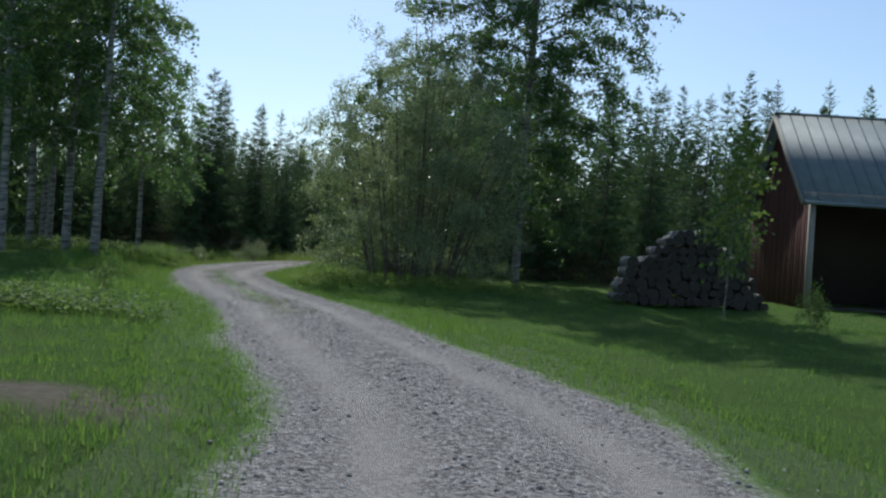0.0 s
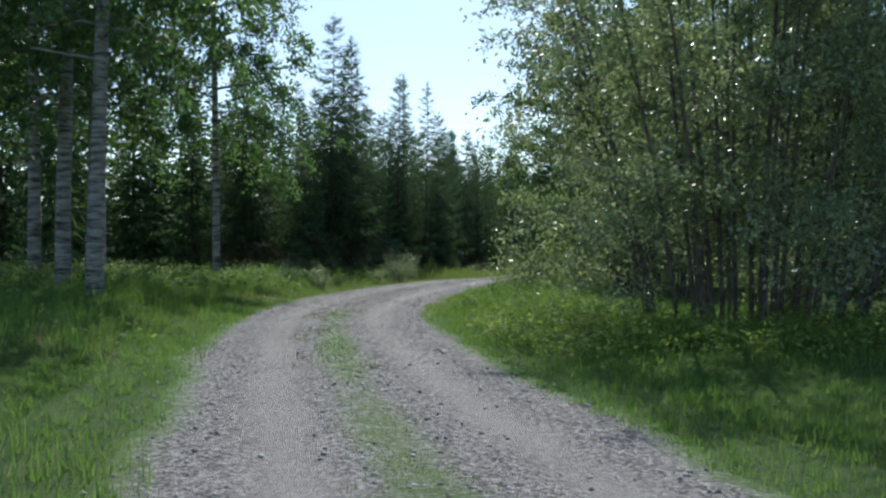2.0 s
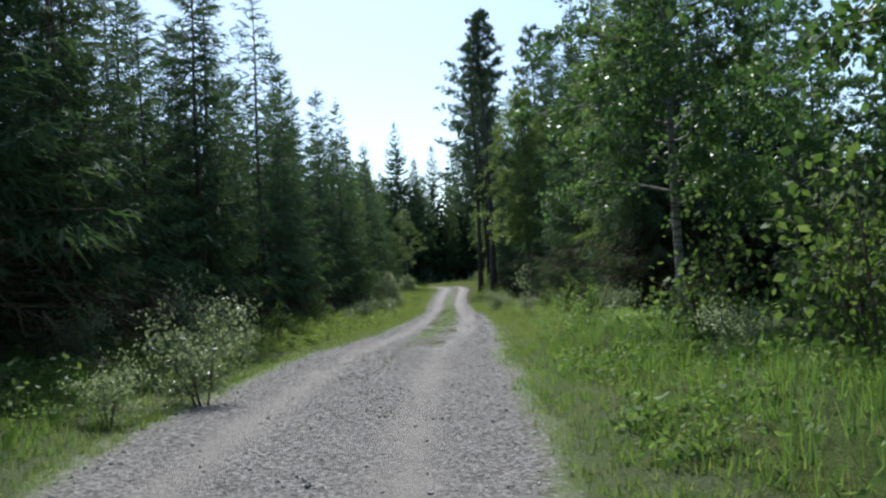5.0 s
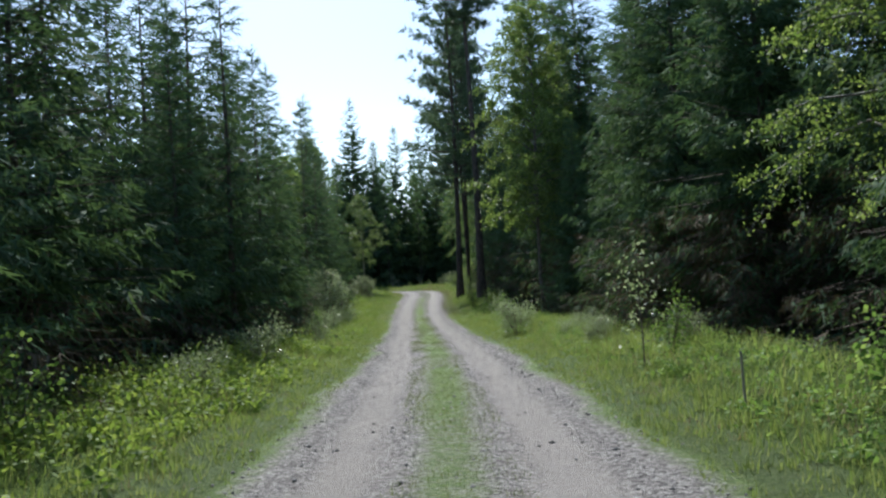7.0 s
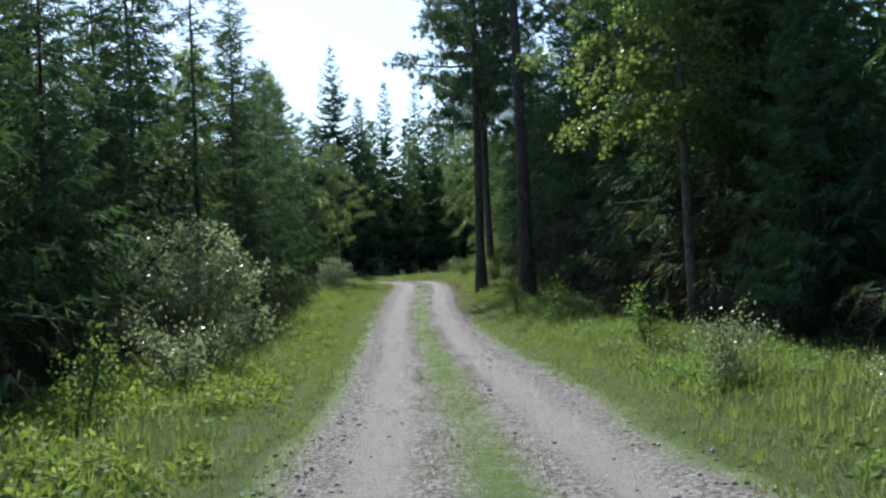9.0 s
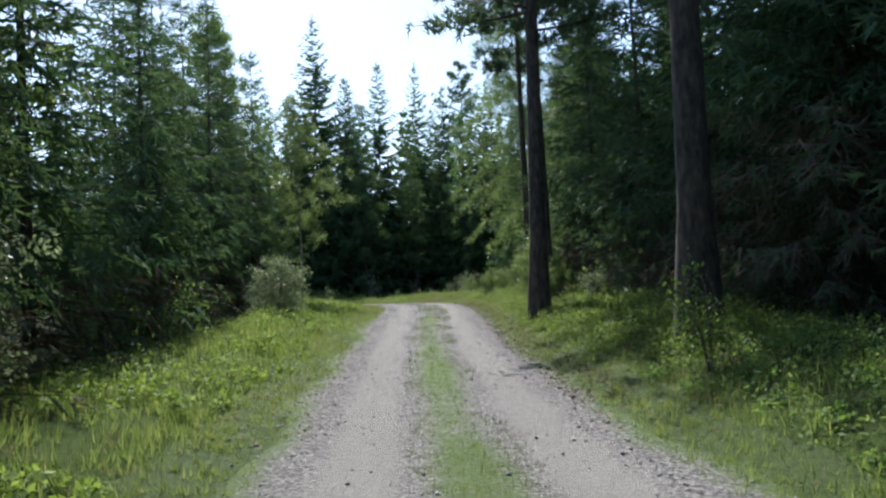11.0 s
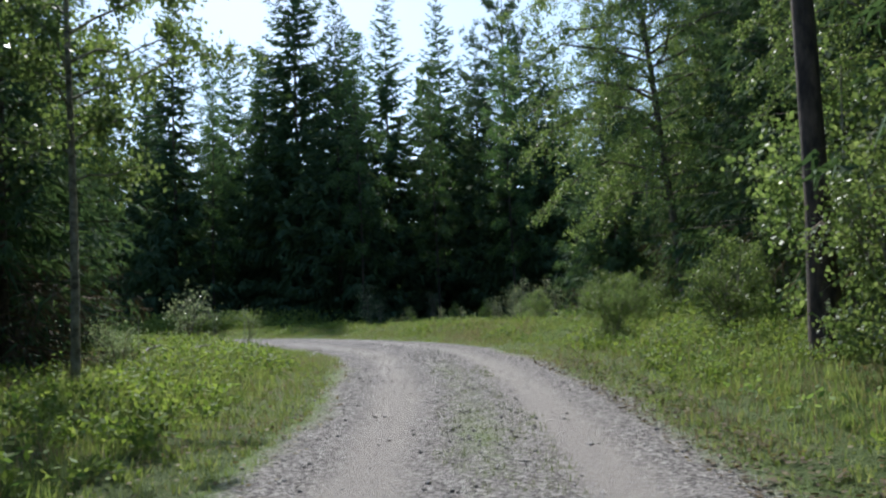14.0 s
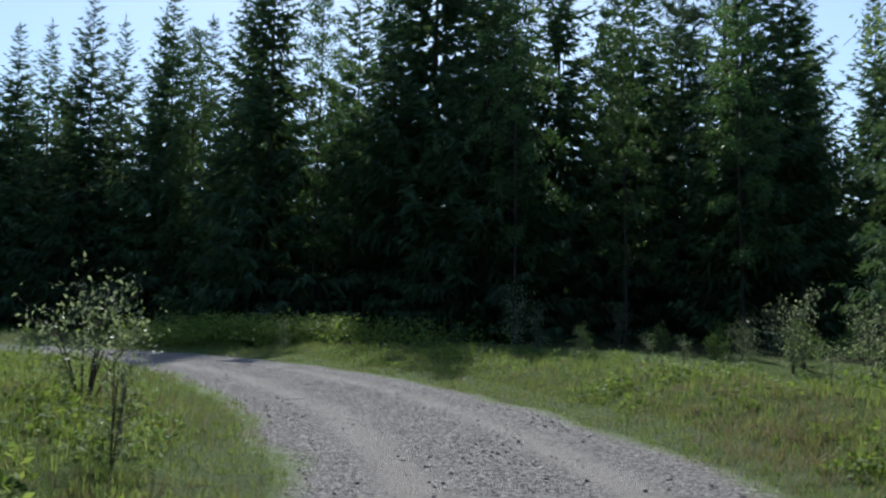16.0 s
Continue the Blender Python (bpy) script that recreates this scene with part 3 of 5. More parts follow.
def broadleaf(name, label, category, H, base, R, seed, nlimb, leaves, size, trunk_r, m_leaf, m_bark, droop=0.3, stems=1, spread=0.0, lean=(0, 0), group="", shape=0.6, gap=0.0):
    """A leaf tree or bush: trunk or stems, limbs, twigs, and single leaves hung on the twigs."""
    r = np.random.RandomState(seed)
    root = thing(name, label, category, group)
    wood = Build()
    twig_r = 0.005 if trunk_r > 0.04 else 0.0022
    twig_pts, twig_w = [], []
    for st in range(stems):
        a = r.uniform(0, 6.28)
        sp = spread * math.sqrt(r.rand()) if stems > 1 else 0
        h = H * (r.uniform(0.8, 1.0) * (1 - 0.42 * (sp / max(spread, 0.01)) ** 2) if stems > 1 else 1.0)
        k = np.linspace(0, 1, 8)
        foot = np.array([math.cos(a), math.sin(a), 0]) * ((0.45 if H > 5 else 0.15) * sp if stems > 1 else 0)
        bend = np.array([math.cos(a) * sp + lean[0] * h, math.sin(a) * sp + lean[1] * h, 0]) - foot * (0.9 if H > 5 else 0.0)
        pts = foot[None] + bend[None] * (k ** 1.3)[:, None] + np.c_[0.05 * np.sin(k * 5 + a) * h * 0.1, 0.05 * np.cos(k * 4 + a) * h * 0.1, k * h - 0.1]
        tr_ = trunk_r * r.uniform(0.7, 1.1)
        wood.tube(pts, tr_ * (1 - k) ** 0.8 + 0.006, 8 if trunk_r > 0.06 else 5)
        m = max(2, nlimb // stems)
        for i in range(m):
            f = base / H + (1 - base / H) * ((i + r.rand()) / m) ** 0.9
            f = min(f, 0.985)
            p0 = np.array([np.interp(f, k, pts[:, c]) for c in range(3)])
            g = (f - base / H) / (1 - base / H)
            env = math.sin(math.pi * (0.10 + 0.86 * g) ** shape) * 0.9 + 0.1
            az = i * 2.4 + r.normal(0, 0.4) + a
            L = max(0.25, (R - (0.6 * sp if stems > 1 else 0)) * env * r.uniform(0.65, 1.1))
            up = 0.42 + 0.55 * g
            d0 = np.array([math.cos(az), math.sin(az), up])
            s = np.linspace(0, 1, 6)
            limb = p0[None] + d0[None] * (s * L)[:, None]
            limb[:, 2] -= droop * L * s ** 2.2
            limb[1:-1] += r.normal(0, 0.03 * L, (4, 3))
            wood.tube(limb[[0, 2, 5]] if trunk_r < 0.04 else limb, ((2 * twig_r + 0.0075 * L * min(1, trunk_r * 9)) * (1 - s) ** 0.8 + 0.7 * twig_r)[[0, 2, 5] if trunk_r < 0.04 else slice(None)], 4)
            for t in range(int(5 + 3 * L)):
                u = r.uniform(0.22, 1.0)
                q0 = np.array([np.interp(u, s, limb[:, c]) for c in range(3)])
                dv = r.normal(0, 1, 3)
                dv[2] = dv[2] * 0.6 + 0.15
                dv = unit(dv + 0.6 * d0)
                tl = (0.30 + 0.32 * L * (1.15 - u)) * r.uniform(0.6, 1.25)
                n = 5
                w = np.linspace(0, 1, n)
                tw = q0[None] + dv[None] * (w * tl)[:, None]
                tw[:, 2] -= droop * 1.6 * tl * w ** 1.6 * r.uniform(0.3, 1.5)
                wood.tube(tw[[0, 4]], [twig_r, 0.0015], 3)
                twig_pts.append(tw), twig_w.append(tl)
    twig_pts = np.array(twig_pts)
    pw = np.array(twig_w)
    keep = r.rand(len(pw)) > gap
    twig_pts, pw = twig_pts[keep], pw[keep]
    idx = r.choice(len(pw), leaves, p=pw / pw.sum())
    w = r.uniform(0, 1, leaves) * 3.999
    j = w.astype(int)
    c = twig_pts[idx, j] * (1 - (w - j))[:, None] + twig_pts[idx, j + 1] * (w - j)[:, None]
    c = c + r.normal(0, 0.05 + size * 0.4, (leaves, 3))
    d = r.normal(0, 1, (leaves, 3))
    d[:, 2] -= 0.8
    nrm = r.normal(0, 1, (leaves, 3))
    nrm[:, 2] += 0.5
    L = size * r.uniform(0.6, 1.3, leaves)
    c[:, 2] = np.maximum(c[:, 2], 0.04)
    cr = Build()
    cr.leaves(c, d, nrm, L, L * (0.42 if m_leaf is M_WILLOW else 0.5 if m_leaf is M_PALE else 0.72))
    part("trunk" if stems == 1 else "stem_clump", wood, m_bark, root, smooth=True)
    part("crown", cr, m_leaf, root)
    return root


def pine(H, base, R, seed, trunk_r=0.19):
    r = np.random.RandomState(seed)
    root = thing("pine_tree", "tall straight pine with bare dark trunk and airy crown", "pine tree", "pines by the road")
    k = np.linspace(0, 1, 12)
    tr = Build()
    tr.tube(np.c_[0.12 * np.sin(k * 4 + seed), 0.1 * np.cos(k * 3), k * H - 0.2], trunk_r * (1 - k * 0.93) * (1 + 0.5 * np.exp(-k * 60)) + 0.01, 12)
    C, D, N = [], [], []
    nl = 46
    for i in range(nl):
        g = (i + r.rand()) / nl
        z = base + (H - base) * g
        az = i * 2.4 + r.normal(0, 0.4)
        L = R * (1 - g) ** 0.55 * (0.55 + 0.45 * min(1, g * 4)) * r.uniform(0.6, 1.1) + 0.2
        d0 = np.array([math.cos(az), math.sin(az), 0.05 + 0.5 * g])
        s = np.linspace(0, 1, 5)
        limb = np.array([0, 0, z])[None] + d0[None] * (s * L)[:, None]
        limb[:, 2] += 0.18 * L * s ** 2 - 0.1 * L * s
        tr.tube(limb, (0.012 + 0.012 * L) * (1 - s * 0.85), 4)
        for t in range(int(9 + 10 * L)):
            u = r.uniform(0.3, 1.03)
            q = np.array([np.interp(u, s, limb[:, c]) for c in range(3)]) + r.normal(0, 0.06 + 0.10 * L, 3) * (1, 1, 0.45)
            m = 13
            C.append(np.repeat(q[None], m, 0) + r.normal(0, 0.05, (m, 3)))
            dd = r.normal(0, 0.8, (m, 3)) + d0[None] * 0.5
            dd[:, 2] += 0.45
            D.append(dd), N.append(r.normal(0, 1, (m, 3)))
    C, D, N = map(np.concatenate, (C, D, N))
    cr = Build()
    cr.fronds(C, D, N, r.uniform(0.18, 0.36, len(C)), r.uniform(0.04, 0.075, len(C)))
    part("trunk", tr, M_BARK_P, root, smooth=True)
    part("crown", cr, M_PINE, root)
    return root


def put(root, x, y, scale=1.0, turn=0.0, dz=0.0, tilt=0.0):
    root.matrix_world = Matrix.LocRotScale((x, y, gz(x, y) + dz), Euler((radians(tilt), 0, radians(turn))), (scale, scale, scale))
    return root


def again(root, x, y, scale, turn):
    ob = copy_thing(root, Matrix.Identity(4))
    ob.matrix_basis = Matrix.LocRotScale((x, y, gz(x, y)), Euler((0, 0, radians(turn))), (scale, scale, scale))
    return ob


# ---- the barn ----
def barn():
    x0, x1, y0, y1 = 11.7, 21.5, 28.0, 33.2
    zf = gz(13, 27.5) - 0.02
    ze, zr = 3.80, 6.7
    ym = (y0 + y1) / 2
    root = tagged(new("barn"), "red-boarded timber barn with open front and steel roof", "barn")
    for x, nm in ((x0, "gable_wall"), (x1, "gable_wall")):
        b = Build()
        v = []
        for xx in (x, x + 0.12):
            v += [(xx, y0, zf), (xx, y1, zf), (xx, y1, ze), (xx, ym, zr - 0.12), (xx, y0, ze)]
        b.add(v, [(0, 4, 2, 1), (4, 3, 3, 2), (5, 6, 7, 9), (9, 7, 8, 8), (0, 1, 6, 5), (1, 2, 7, 6), (2, 3, 8, 7), (3, 4, 9, 8), (4, 0, 5, 9)])
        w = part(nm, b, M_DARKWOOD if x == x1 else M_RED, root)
        if x == x0:
            n = 33
            for i in range(n):
                ya, yb = y0 + (y1 - y0) * i / n, y0 + (y1 - y0) * (i + 1) / n - 0.012
                top = ze + (zr - ze) * (1 - abs((ya + yb) / 2 - ym) / ((y1 - y0) / 2)) - 0.14
                pb = Build()
                pb.box((x - 0.026 - 0.006 * (i % 3), ya, zf + 0.04), (x - 0.002, yb, top))
                part("board", pb, M_RED, w)
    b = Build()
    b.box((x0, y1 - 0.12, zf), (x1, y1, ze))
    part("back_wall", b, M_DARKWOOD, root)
    b = Build()
    b.box((x0 + 5.2, y0, zf), (x1, y0 + 0.1, ze - 0.05))
    part("front_wall", b, M_RED, root)
    for x in (x0 - 0.06, x0 + 5.0):
        b = Build()
        b.box((x, y0 - 0.12, zf), (x + 0.17, y0 + 0.05, ze - 0.02))
        part("post", b, M_GREYWOOD, root, "weathered grey corner post")
    b = Build()
    b.box((x0 - 0.3, y0 - 0.1, ze - 0.16), (x1 + 0.3, y0 + 0.06, ze - 0.01))
    part("beam", b, M_GREYWOOD, root)
    # roof: two slopes of sheet with standing seams
    run, rise = (y1 - y0) / 2, zr - ze
    for sg, nm in ((-1, "roof_slope"), (1, "roof_slope")):
        sl = math.hypot(run, rise) + 0.45
        b = Build()
        if sg < 0:
            m = Matrix.Translation((x0 - 0.38, ym, zr)) @ Matrix.Rotation(math.atan2(rise, run), 4, "X")
            b.box((0, -sl, -0.05), (x1 - x0 + 0.76, 0, 0.0), m)
        else:
            m = Matrix.Translation((x0 - 0.38, ym, zr)) @ Matrix.Rotation(-math.atan2(rise, run), 4, "X")
            b.box((0, 0, -0.05), (x1 - x0 + 0.76, sl, 0.0), m)
        rf = part(nm, b, M_ROOF, root, "grey standing-seam steel sheet")
        for i in range(23):
            sb = Build()
            xx = 0.02 + i * 0.475
            lo, hi = ((-sl, 0) if sg < 0 else (0, sl))
            sb.box((xx, lo, 0.002), (xx + 0.035, hi, 0.035), m)
            part("seam", sb, M_ROOF, rf)
        tb = Build()
        tb.box((-0.03, lo, -0.16), (-0.003, hi, 0.01), m)
        part("verge_board", tb, M_GREYWOOD, root)
    b = Build()
    b.box((x0 - 0.4, ym - 0.12, zr - 0.02), (x1 + 0.4, ym + 0.12, zr + 0.045))
    part("ridge_cap", b, M_ROOF, root)
    b = Build()
    b.tube([(x0 - 0.36, y0 - 0.36, ze - 0.37), (x1 + 0.36, y0 - 0.36, ze - 0.40)], [0.06, 0.06], 10)
    part("gutter", b, M_ROOF, root)
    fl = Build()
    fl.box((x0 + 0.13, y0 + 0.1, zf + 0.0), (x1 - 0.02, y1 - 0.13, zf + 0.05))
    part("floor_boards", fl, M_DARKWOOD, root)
    return root


barn()


# ---- the stack of logs ----
def woodpile():
    r = np.random.RandomState(5)
    root = tagged(new("log_stack"), "high stack of round birch logs, cut ends coloured dark as in shade", "log stack")
    x0, yb = 4.95, 25.0
    row, made = 0, 0
    z = 0.17
    while z < 2.05:
        left = x0 + float(np.interp(z, [0, 0.8, 1.4, 1.75, 2.1], [0.0, 0.12, 0.75, 1.15, 1.6])) + r.uniform(-0.08, 0.08)
        right = x0 + float(np.interp(z, [0, 0.5, 1.3, 1.75, 2.1], [4.25, 4.05, 3.45, 3.0, 2.5])) + r.uniform(-0.08, 0.08)
        x = left + r.uniform(0, 0.16)
        while x < right:
            rad = r.choice((0.10, 0.12, 0.135, 0.15, 0.175)) * r.uniform(0.92, 1.08)
            gx = gz(x, yb) + (r.normal(0, 0.035) if row else 0.0)
            b = Build()
            n = 10
            ang = np.arange(n) * 6.2832 / n
            wob = 1 + 0.06 * np.sin(ang * 2 + r.rand() * 6) + r.normal(0, 0.02, n)
            ys = [yb - 0.55 + r.normal(0, 0.03), yb + 0.55]
            ring = [np.c_[x + np.cos(ang) * rad * wob, np.full(n, yy), gx + z + np.sin(ang) * rad * wob] for yy in ys]
            i = np.arange(n)
            b.add(np.concatenate(ring), np.stack([i, (i + 1) % n, (i + 1) % n + n, i + n], 1))
            log = part("log", b, M_LOGBARK, root)
            # front end disc, its colour darkened to stand for shade
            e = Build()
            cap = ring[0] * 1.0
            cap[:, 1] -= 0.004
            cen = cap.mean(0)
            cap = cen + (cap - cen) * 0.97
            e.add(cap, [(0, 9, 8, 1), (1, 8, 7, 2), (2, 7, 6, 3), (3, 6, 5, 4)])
            part("cut_end", e, M_LOGEND_SHADE, log)
            x += rad * 1.95
            made += 1
        z += 0.235
        row += 1
    return root


woodpile()

# ---- leaf trees ----
B = "birch_tree"
LB = "tall birch with white trunk and hanging green foliage"
put(broadleaf(B, LB, "birch tree", 15, 3.6, 3.3, 11, 48, 36000, 0.095, 0.15, M_BIRCH, M_BARK_B, 0.9, group="birches by the first bend"), -13.0, 37.0)
birch_b = put(broadleaf(B, LB, "birch tree", 16, 4.4, 3.6, 12, 50, 16000, 0.135, 0.16, M_BIRCH, M_BARK_B, 0.7, group="birches by the first bend"), -16.2, 34.0)
for x, y, s, t in ((-17.4, 38.4, 1.0, 70), (-11.53, 29.12, 0.92, 150), (-20.8, 37.5, 1.03, 300), (-19.6, 42.5, 1.0, 20), (-23.5, 36.0, 1.0, 120), (-13.25, 30.87, 0.95, 200), (-14.2, 27.9, 0.9, 35), (-21.5, 33.0, 1.0, 260)):
    again(birch_b, x, y, s, t)
put(broadleaf(B, "big birch with dense dark crown beside the yard", "birch tree", 25, 2.0, 5.6, 13, 130, 120000, 0.115, 0.2, M_BIRCH, M_BARK_B, 0.6, shape=0.9), 2.9, 33.0)
put(broadleaf("willow_bush", "large many-stemmed willow bush with grey-green leaves", "willow bush", 9.8, 0.6, 4.4, 14, 300, 105000, 0.082, 0.038, M_WILLOW, M_BARK_W, 0.3, 34, 3.3), -1.0, 28.6)
bush_r = put(broadleaf("willow_bush", "leafy roadside willow bush with pale leaves", "willow bush", 6.4, 0.4, 3.2, 16, 120, 28000, 0.08, 0.035, M_WILLOW, M_BARK_W, 0.2, 18, 2.3), -1.3, 36.4)
again(bush_r, 2.6, 40.0, 1.1, 100)
again(bush_r, -2.2, 38.8, 0.48, 200)
for x, y, s, t in ((-27.0, 43.0, 1.0, 40), (-24.0, 47.0, 0.95, 100), (-30.5, 40.0, 1.0, 160)):
    again(birch_b, x, y, s, t)
birch_r = put(broadleaf(B, "roadside birch with pale trunk and dense low crown", "birch tree", 12, 3.0, 3.9, 17, 48, 20000, 0.13, 0.12, M_BIRCH, M_BARK_B, 0.4), -3.6, 43.0, 0.8)
again(birch_r, -0.6, 47.5, 1.0, 60)
again(birch_r, -1.4, 40.2, 0.72, 310)
again(birch_r, 2.6, 46.5, 0.95, 200)
again(birch_r, 3.4, 43.0, 0.85, 140)
again(birch_r, -3.4, 52.5, 0.72, 250)
aspen = put(broadleaf("aspen_tree", "young aspen with bright yellow-green leaves", "aspen tree", 11, 3.0, 2.5, 18, 60, 34000, 0.086, 0.08, M_ASPEN, M_BARK_W, 0.45, gap=0.25), -0.85, 91.6, 1.2)
put(broadleaf(B, "roadside birch with small sunlit yellow-green leaves", "birch tree", 11, 2.2, 2.7, 22, 62, 40000, 0.062, 0.1, M_ASPEN, M_BARK_B, 0.6), -0.3, 66.4)
again(birch_r, 0.9, 57.6, 0.6, 180)
again(aspen, -12.6, 104.0, 0.8, 200)
put(broadleaf("aspen_tree", "slender young aspen with sunlit leaves on the verge", "aspen tree", 8.4, 2.6, 2.0, 19, 34, 13000, 0.078, 0.06, M_SHRUB, M_BARK_A, 0.25, gap=0.2), -8.7, 123.7, 0.92)
again(aspen, -13.2, 132.2, 1.25, 120)
birch_e = put(broadleaf(B, "leaning birch with light green crown over the verge", "birch tree", 16, 3.2, 4.3, 20, 90, 84000, 0.076, 0.11, M_SHRUB, M_BARK_W, 0.75, lean=(-0.11, 0.0)), 3.4, 137.5)
again(birch_e, 6.4, 143.0, 0.85, 130)
again(birch_e, 8.8, 149.0, 0.8, 20)
again(birch_e, 2.0, 124.4, 0.6, 210)
thin_b = put(broadleaf(B, "thin birch between dark spruces", "birch tree", 15, 3.0, 1.9, 21, 44, 13000, 0.10, 0.06, M_BIRCH, M_BARK_P, 0.6), -6.3, 156.8)
for x, y, s, t in ((-11.8, 163.5, 1.05, 50), (-14.0, 159.4, 1.0, 150), (1.4, 157.5, 0.95, 250), (-20.6, 163, 0.9, 10), (9.2, 163, 1.0, 90), (-2.5, 157.5, 0.9, 300), (12.5, 150, 1.1, 200)):
    again(thin_b, x, y, s, t)

# ---- pines ----
pine_a = put(pine(21, 6.5, 4.3, 31, 0.20), -2.4, 111.2)
for x, y, s, t in ((2.4, 165.0, 0.95, 120), (2.6, 108.5, 1.0, 300)):
    again(pine_a, x, y, s, t)
pine_c = put(pine(19, 8.0, 2.8, 33, 0.125), -1.6, 114.5)
again(pine_c, -1.05, 117.4, 1.05, 160)
again(pine_c, -0.65, 122.0, 1.0, 240)
put(pine(21, 15.0, 1.8, 32, 0.23), -2.2, 102.4)

# ---- spruces ----
near_a = put(spruce(13, 2.6, 41, 1.9, 0.2, dry=0.2, fine=5, label="dense dark spruce with dry lower branches"), -0.5, 75.6)
near_b = put(spruce(12, 2.5, 42, 1.8, 0.2, dry=0.08, fine=5), -0.1, 88.0, 0.62)
mid_a = put(spruce(10, 2.3, 43, 1.2, 0.15, dry=0.16, fine=4), -13.4, 49.0)
mid_b = put(spruce(10, 2.1, 44, 1.15, 0.15, dry=0.12, fine=4), -13.5, 52.0)
mid_c = put(spruce(10, 1.5, 45, 1.1, 0.4, 0.65, fine=4, label="thin sparse-topped young spruce"), -12.9, 60.0)
far_a = put(spruce(20, 5.0, 46, 1.35, 0.4, fat=1.1, fine=1, twiggy=False), -9.9, 163.0, 1.17)
far_b = put(spruce(20, 4.7, 47, 1.3, 0.4, fat=1.1, fine=1, twiggy=False), -4.7, 165.0)
far_c = put(spruce(20, 4.2, 48, 1.25, 0.4, fat=1.1, fine=1, twiggy=False), -1.5, 165.0)
deep = put(spruce(14, 3.6, 51, 0.4, 0.1, fat=2.2, twiggy=False), -2.0, 176.0, 1.3)
low_a = put(spruce(13, 2.8, 49, 0.6, 0.2, fat=1.3, fine=2, twiggy=False), 3.4, 78.0)
low_b = put(spruce(13, 2.5, 50, 0.55, 0.2, fat=1.3, fine=2, twiggy=False), 3.9, 99.0)
# trees of the first rows: prototype, x, y, scale
first_row_a = [
    (near_a, -1.5, 60.4, 0.85), (near_b, -1.1, 63.4, 0.9), (near_b, 0.4, 80.5, 1.05), (near_a, 1.2, 84.0, 1.05), (near_b, 1.5, 97.0, 1.45),
    (near_a, 1.2, 104.5, 1.2), (near_b, 2.2, 71.0, 1.0), (near_a, 0.7, 68.2, 1.0), (near_b, 1.9, 66.4, 1.0), (near_b, 1.9, 62.0, 0.9),
    (mid_a, -15.8, 46.0, 0.85), (mid_b, -12.5, 57.2, 0.95), (mid_c, -12.0, 62.0, 1.0), (mid_a, -11.9, 66.0, 0.82), (mid_b, -12.6, 69.0, 0.98),
    (mid_c, -10.9, 75.0, 0.90), (mid_a, -11.8, 75.6, 0.97), (mid_b, -12.9, 76.0, 0.99), (mid_a, -10.9, 80.0, 0.8), (mid_b, -11.9, 84.0, 0.92),
    (mid_a, -12.2, 95.0, 1.15), (mid_c, -10.8, 95.0, 0.98),
]
first_row_b = [
    (mid_b, -11.4, 105.0, 1.2), (mid_a, -11.6, 90.5, 0.75), (mid_b, -10.6, 99.5, 0.85), (mid_a, -10.9, 110.0, 0.95), (mid_b, -11.2, 120.0, 1.05),
    (mid_c, -12.4, 132.0, 1.2), (mid_a, -11.8, 115.2, 1.0), (mid_b, -14.0, 126.0, 1.1), (mid_a, -12.4, 133.5, 0.8), (mid_b, -15.2, 136.5, 1.0),
    (far_b, -16.1, 160.0, 0.90), (far_c, -18.9, 165.0, 0.86), (far_a, -22.6, 165.0, 0.82), (far_b, -26.6, 165.0, 0.80), (far_c, -29.0, 165.5, 0.74),
    (far_a, -31.0, 166.0, 0.74), (far_b, -12.3, 166.0, 0.84), (far_a, 4.2, 162.5, 0.86), (far_c, 6.0, 167.0, 0.8), (far_b, 9.4, 167.5, 0.78),
    (far_c, -7.2, 164.0, 0.92), (far_a, 1.0, 168.0, 0.92),
]
first_row_c = [
    (far_b, -14.4, 168.0, 0.9), (far_c, -24.4, 168.0, 0.8), (far_a, -35.0, 168.0, 0.8), (far_b, -38.5, 172.0, 0.85), (far_c, -33.5, 160.0, 0.6),
    (far_b, -15.5, 92.0, 0.62), (far_b, -16.2, 98.0, 0.66), (far_c, -15.0, 86.0, 0.6), (mid_a, -13.4, 100.5, 1.2), (mid_b, -13.2, 88.0, 1.1),
    (mid_b, -12.6, 123.0, 1.15), (mid_a, -12.2, 128.0, 1.15), (mid_a, -10.6, 126.3, 1.0), (far_b, -15.5, 133.0, 0.6), (mid_a, -13.6, 118.0, 1.25),
    (mid_b, 1.9, 101.0, 1.3), (mid_a, 3.2, 106.0, 1.35), (mid_b, 4.2, 111.5, 1.4), (mid_a, 2.9, 115.0, 1.3), (mid_b, 4.6, 119.5, 1.4),
    (mid_a, 6.2, 114.5, 1.5), (mid_b, 6.0, 124.5, 1.4),
]
first_row_d = [
    (mid_a, 0.9, 118.6, 1.2), (mid_b, 1.9, 121.4, 1.3), (mid_a, 3.2, 126.8, 1.4), (mid_b, 0.8, 113.4, 1.15), (mid_a, 0.9, 108.8, 1.15),
    (far_a, 14.9, 70.0, 0.76), (far_c, 16.7, 71.0, 0.67), (far_b, 18.5, 70.0, 0.78), (far_a, 20.0, 71.0, 0.73), (far_b, 23.8, 70.0, 0.85),
    (far_c, 26.0, 70.0, 0.82), (far_c, 30.2, 70.0, 0.83), (far_b, 33.5, 70.0, 0.82),
]
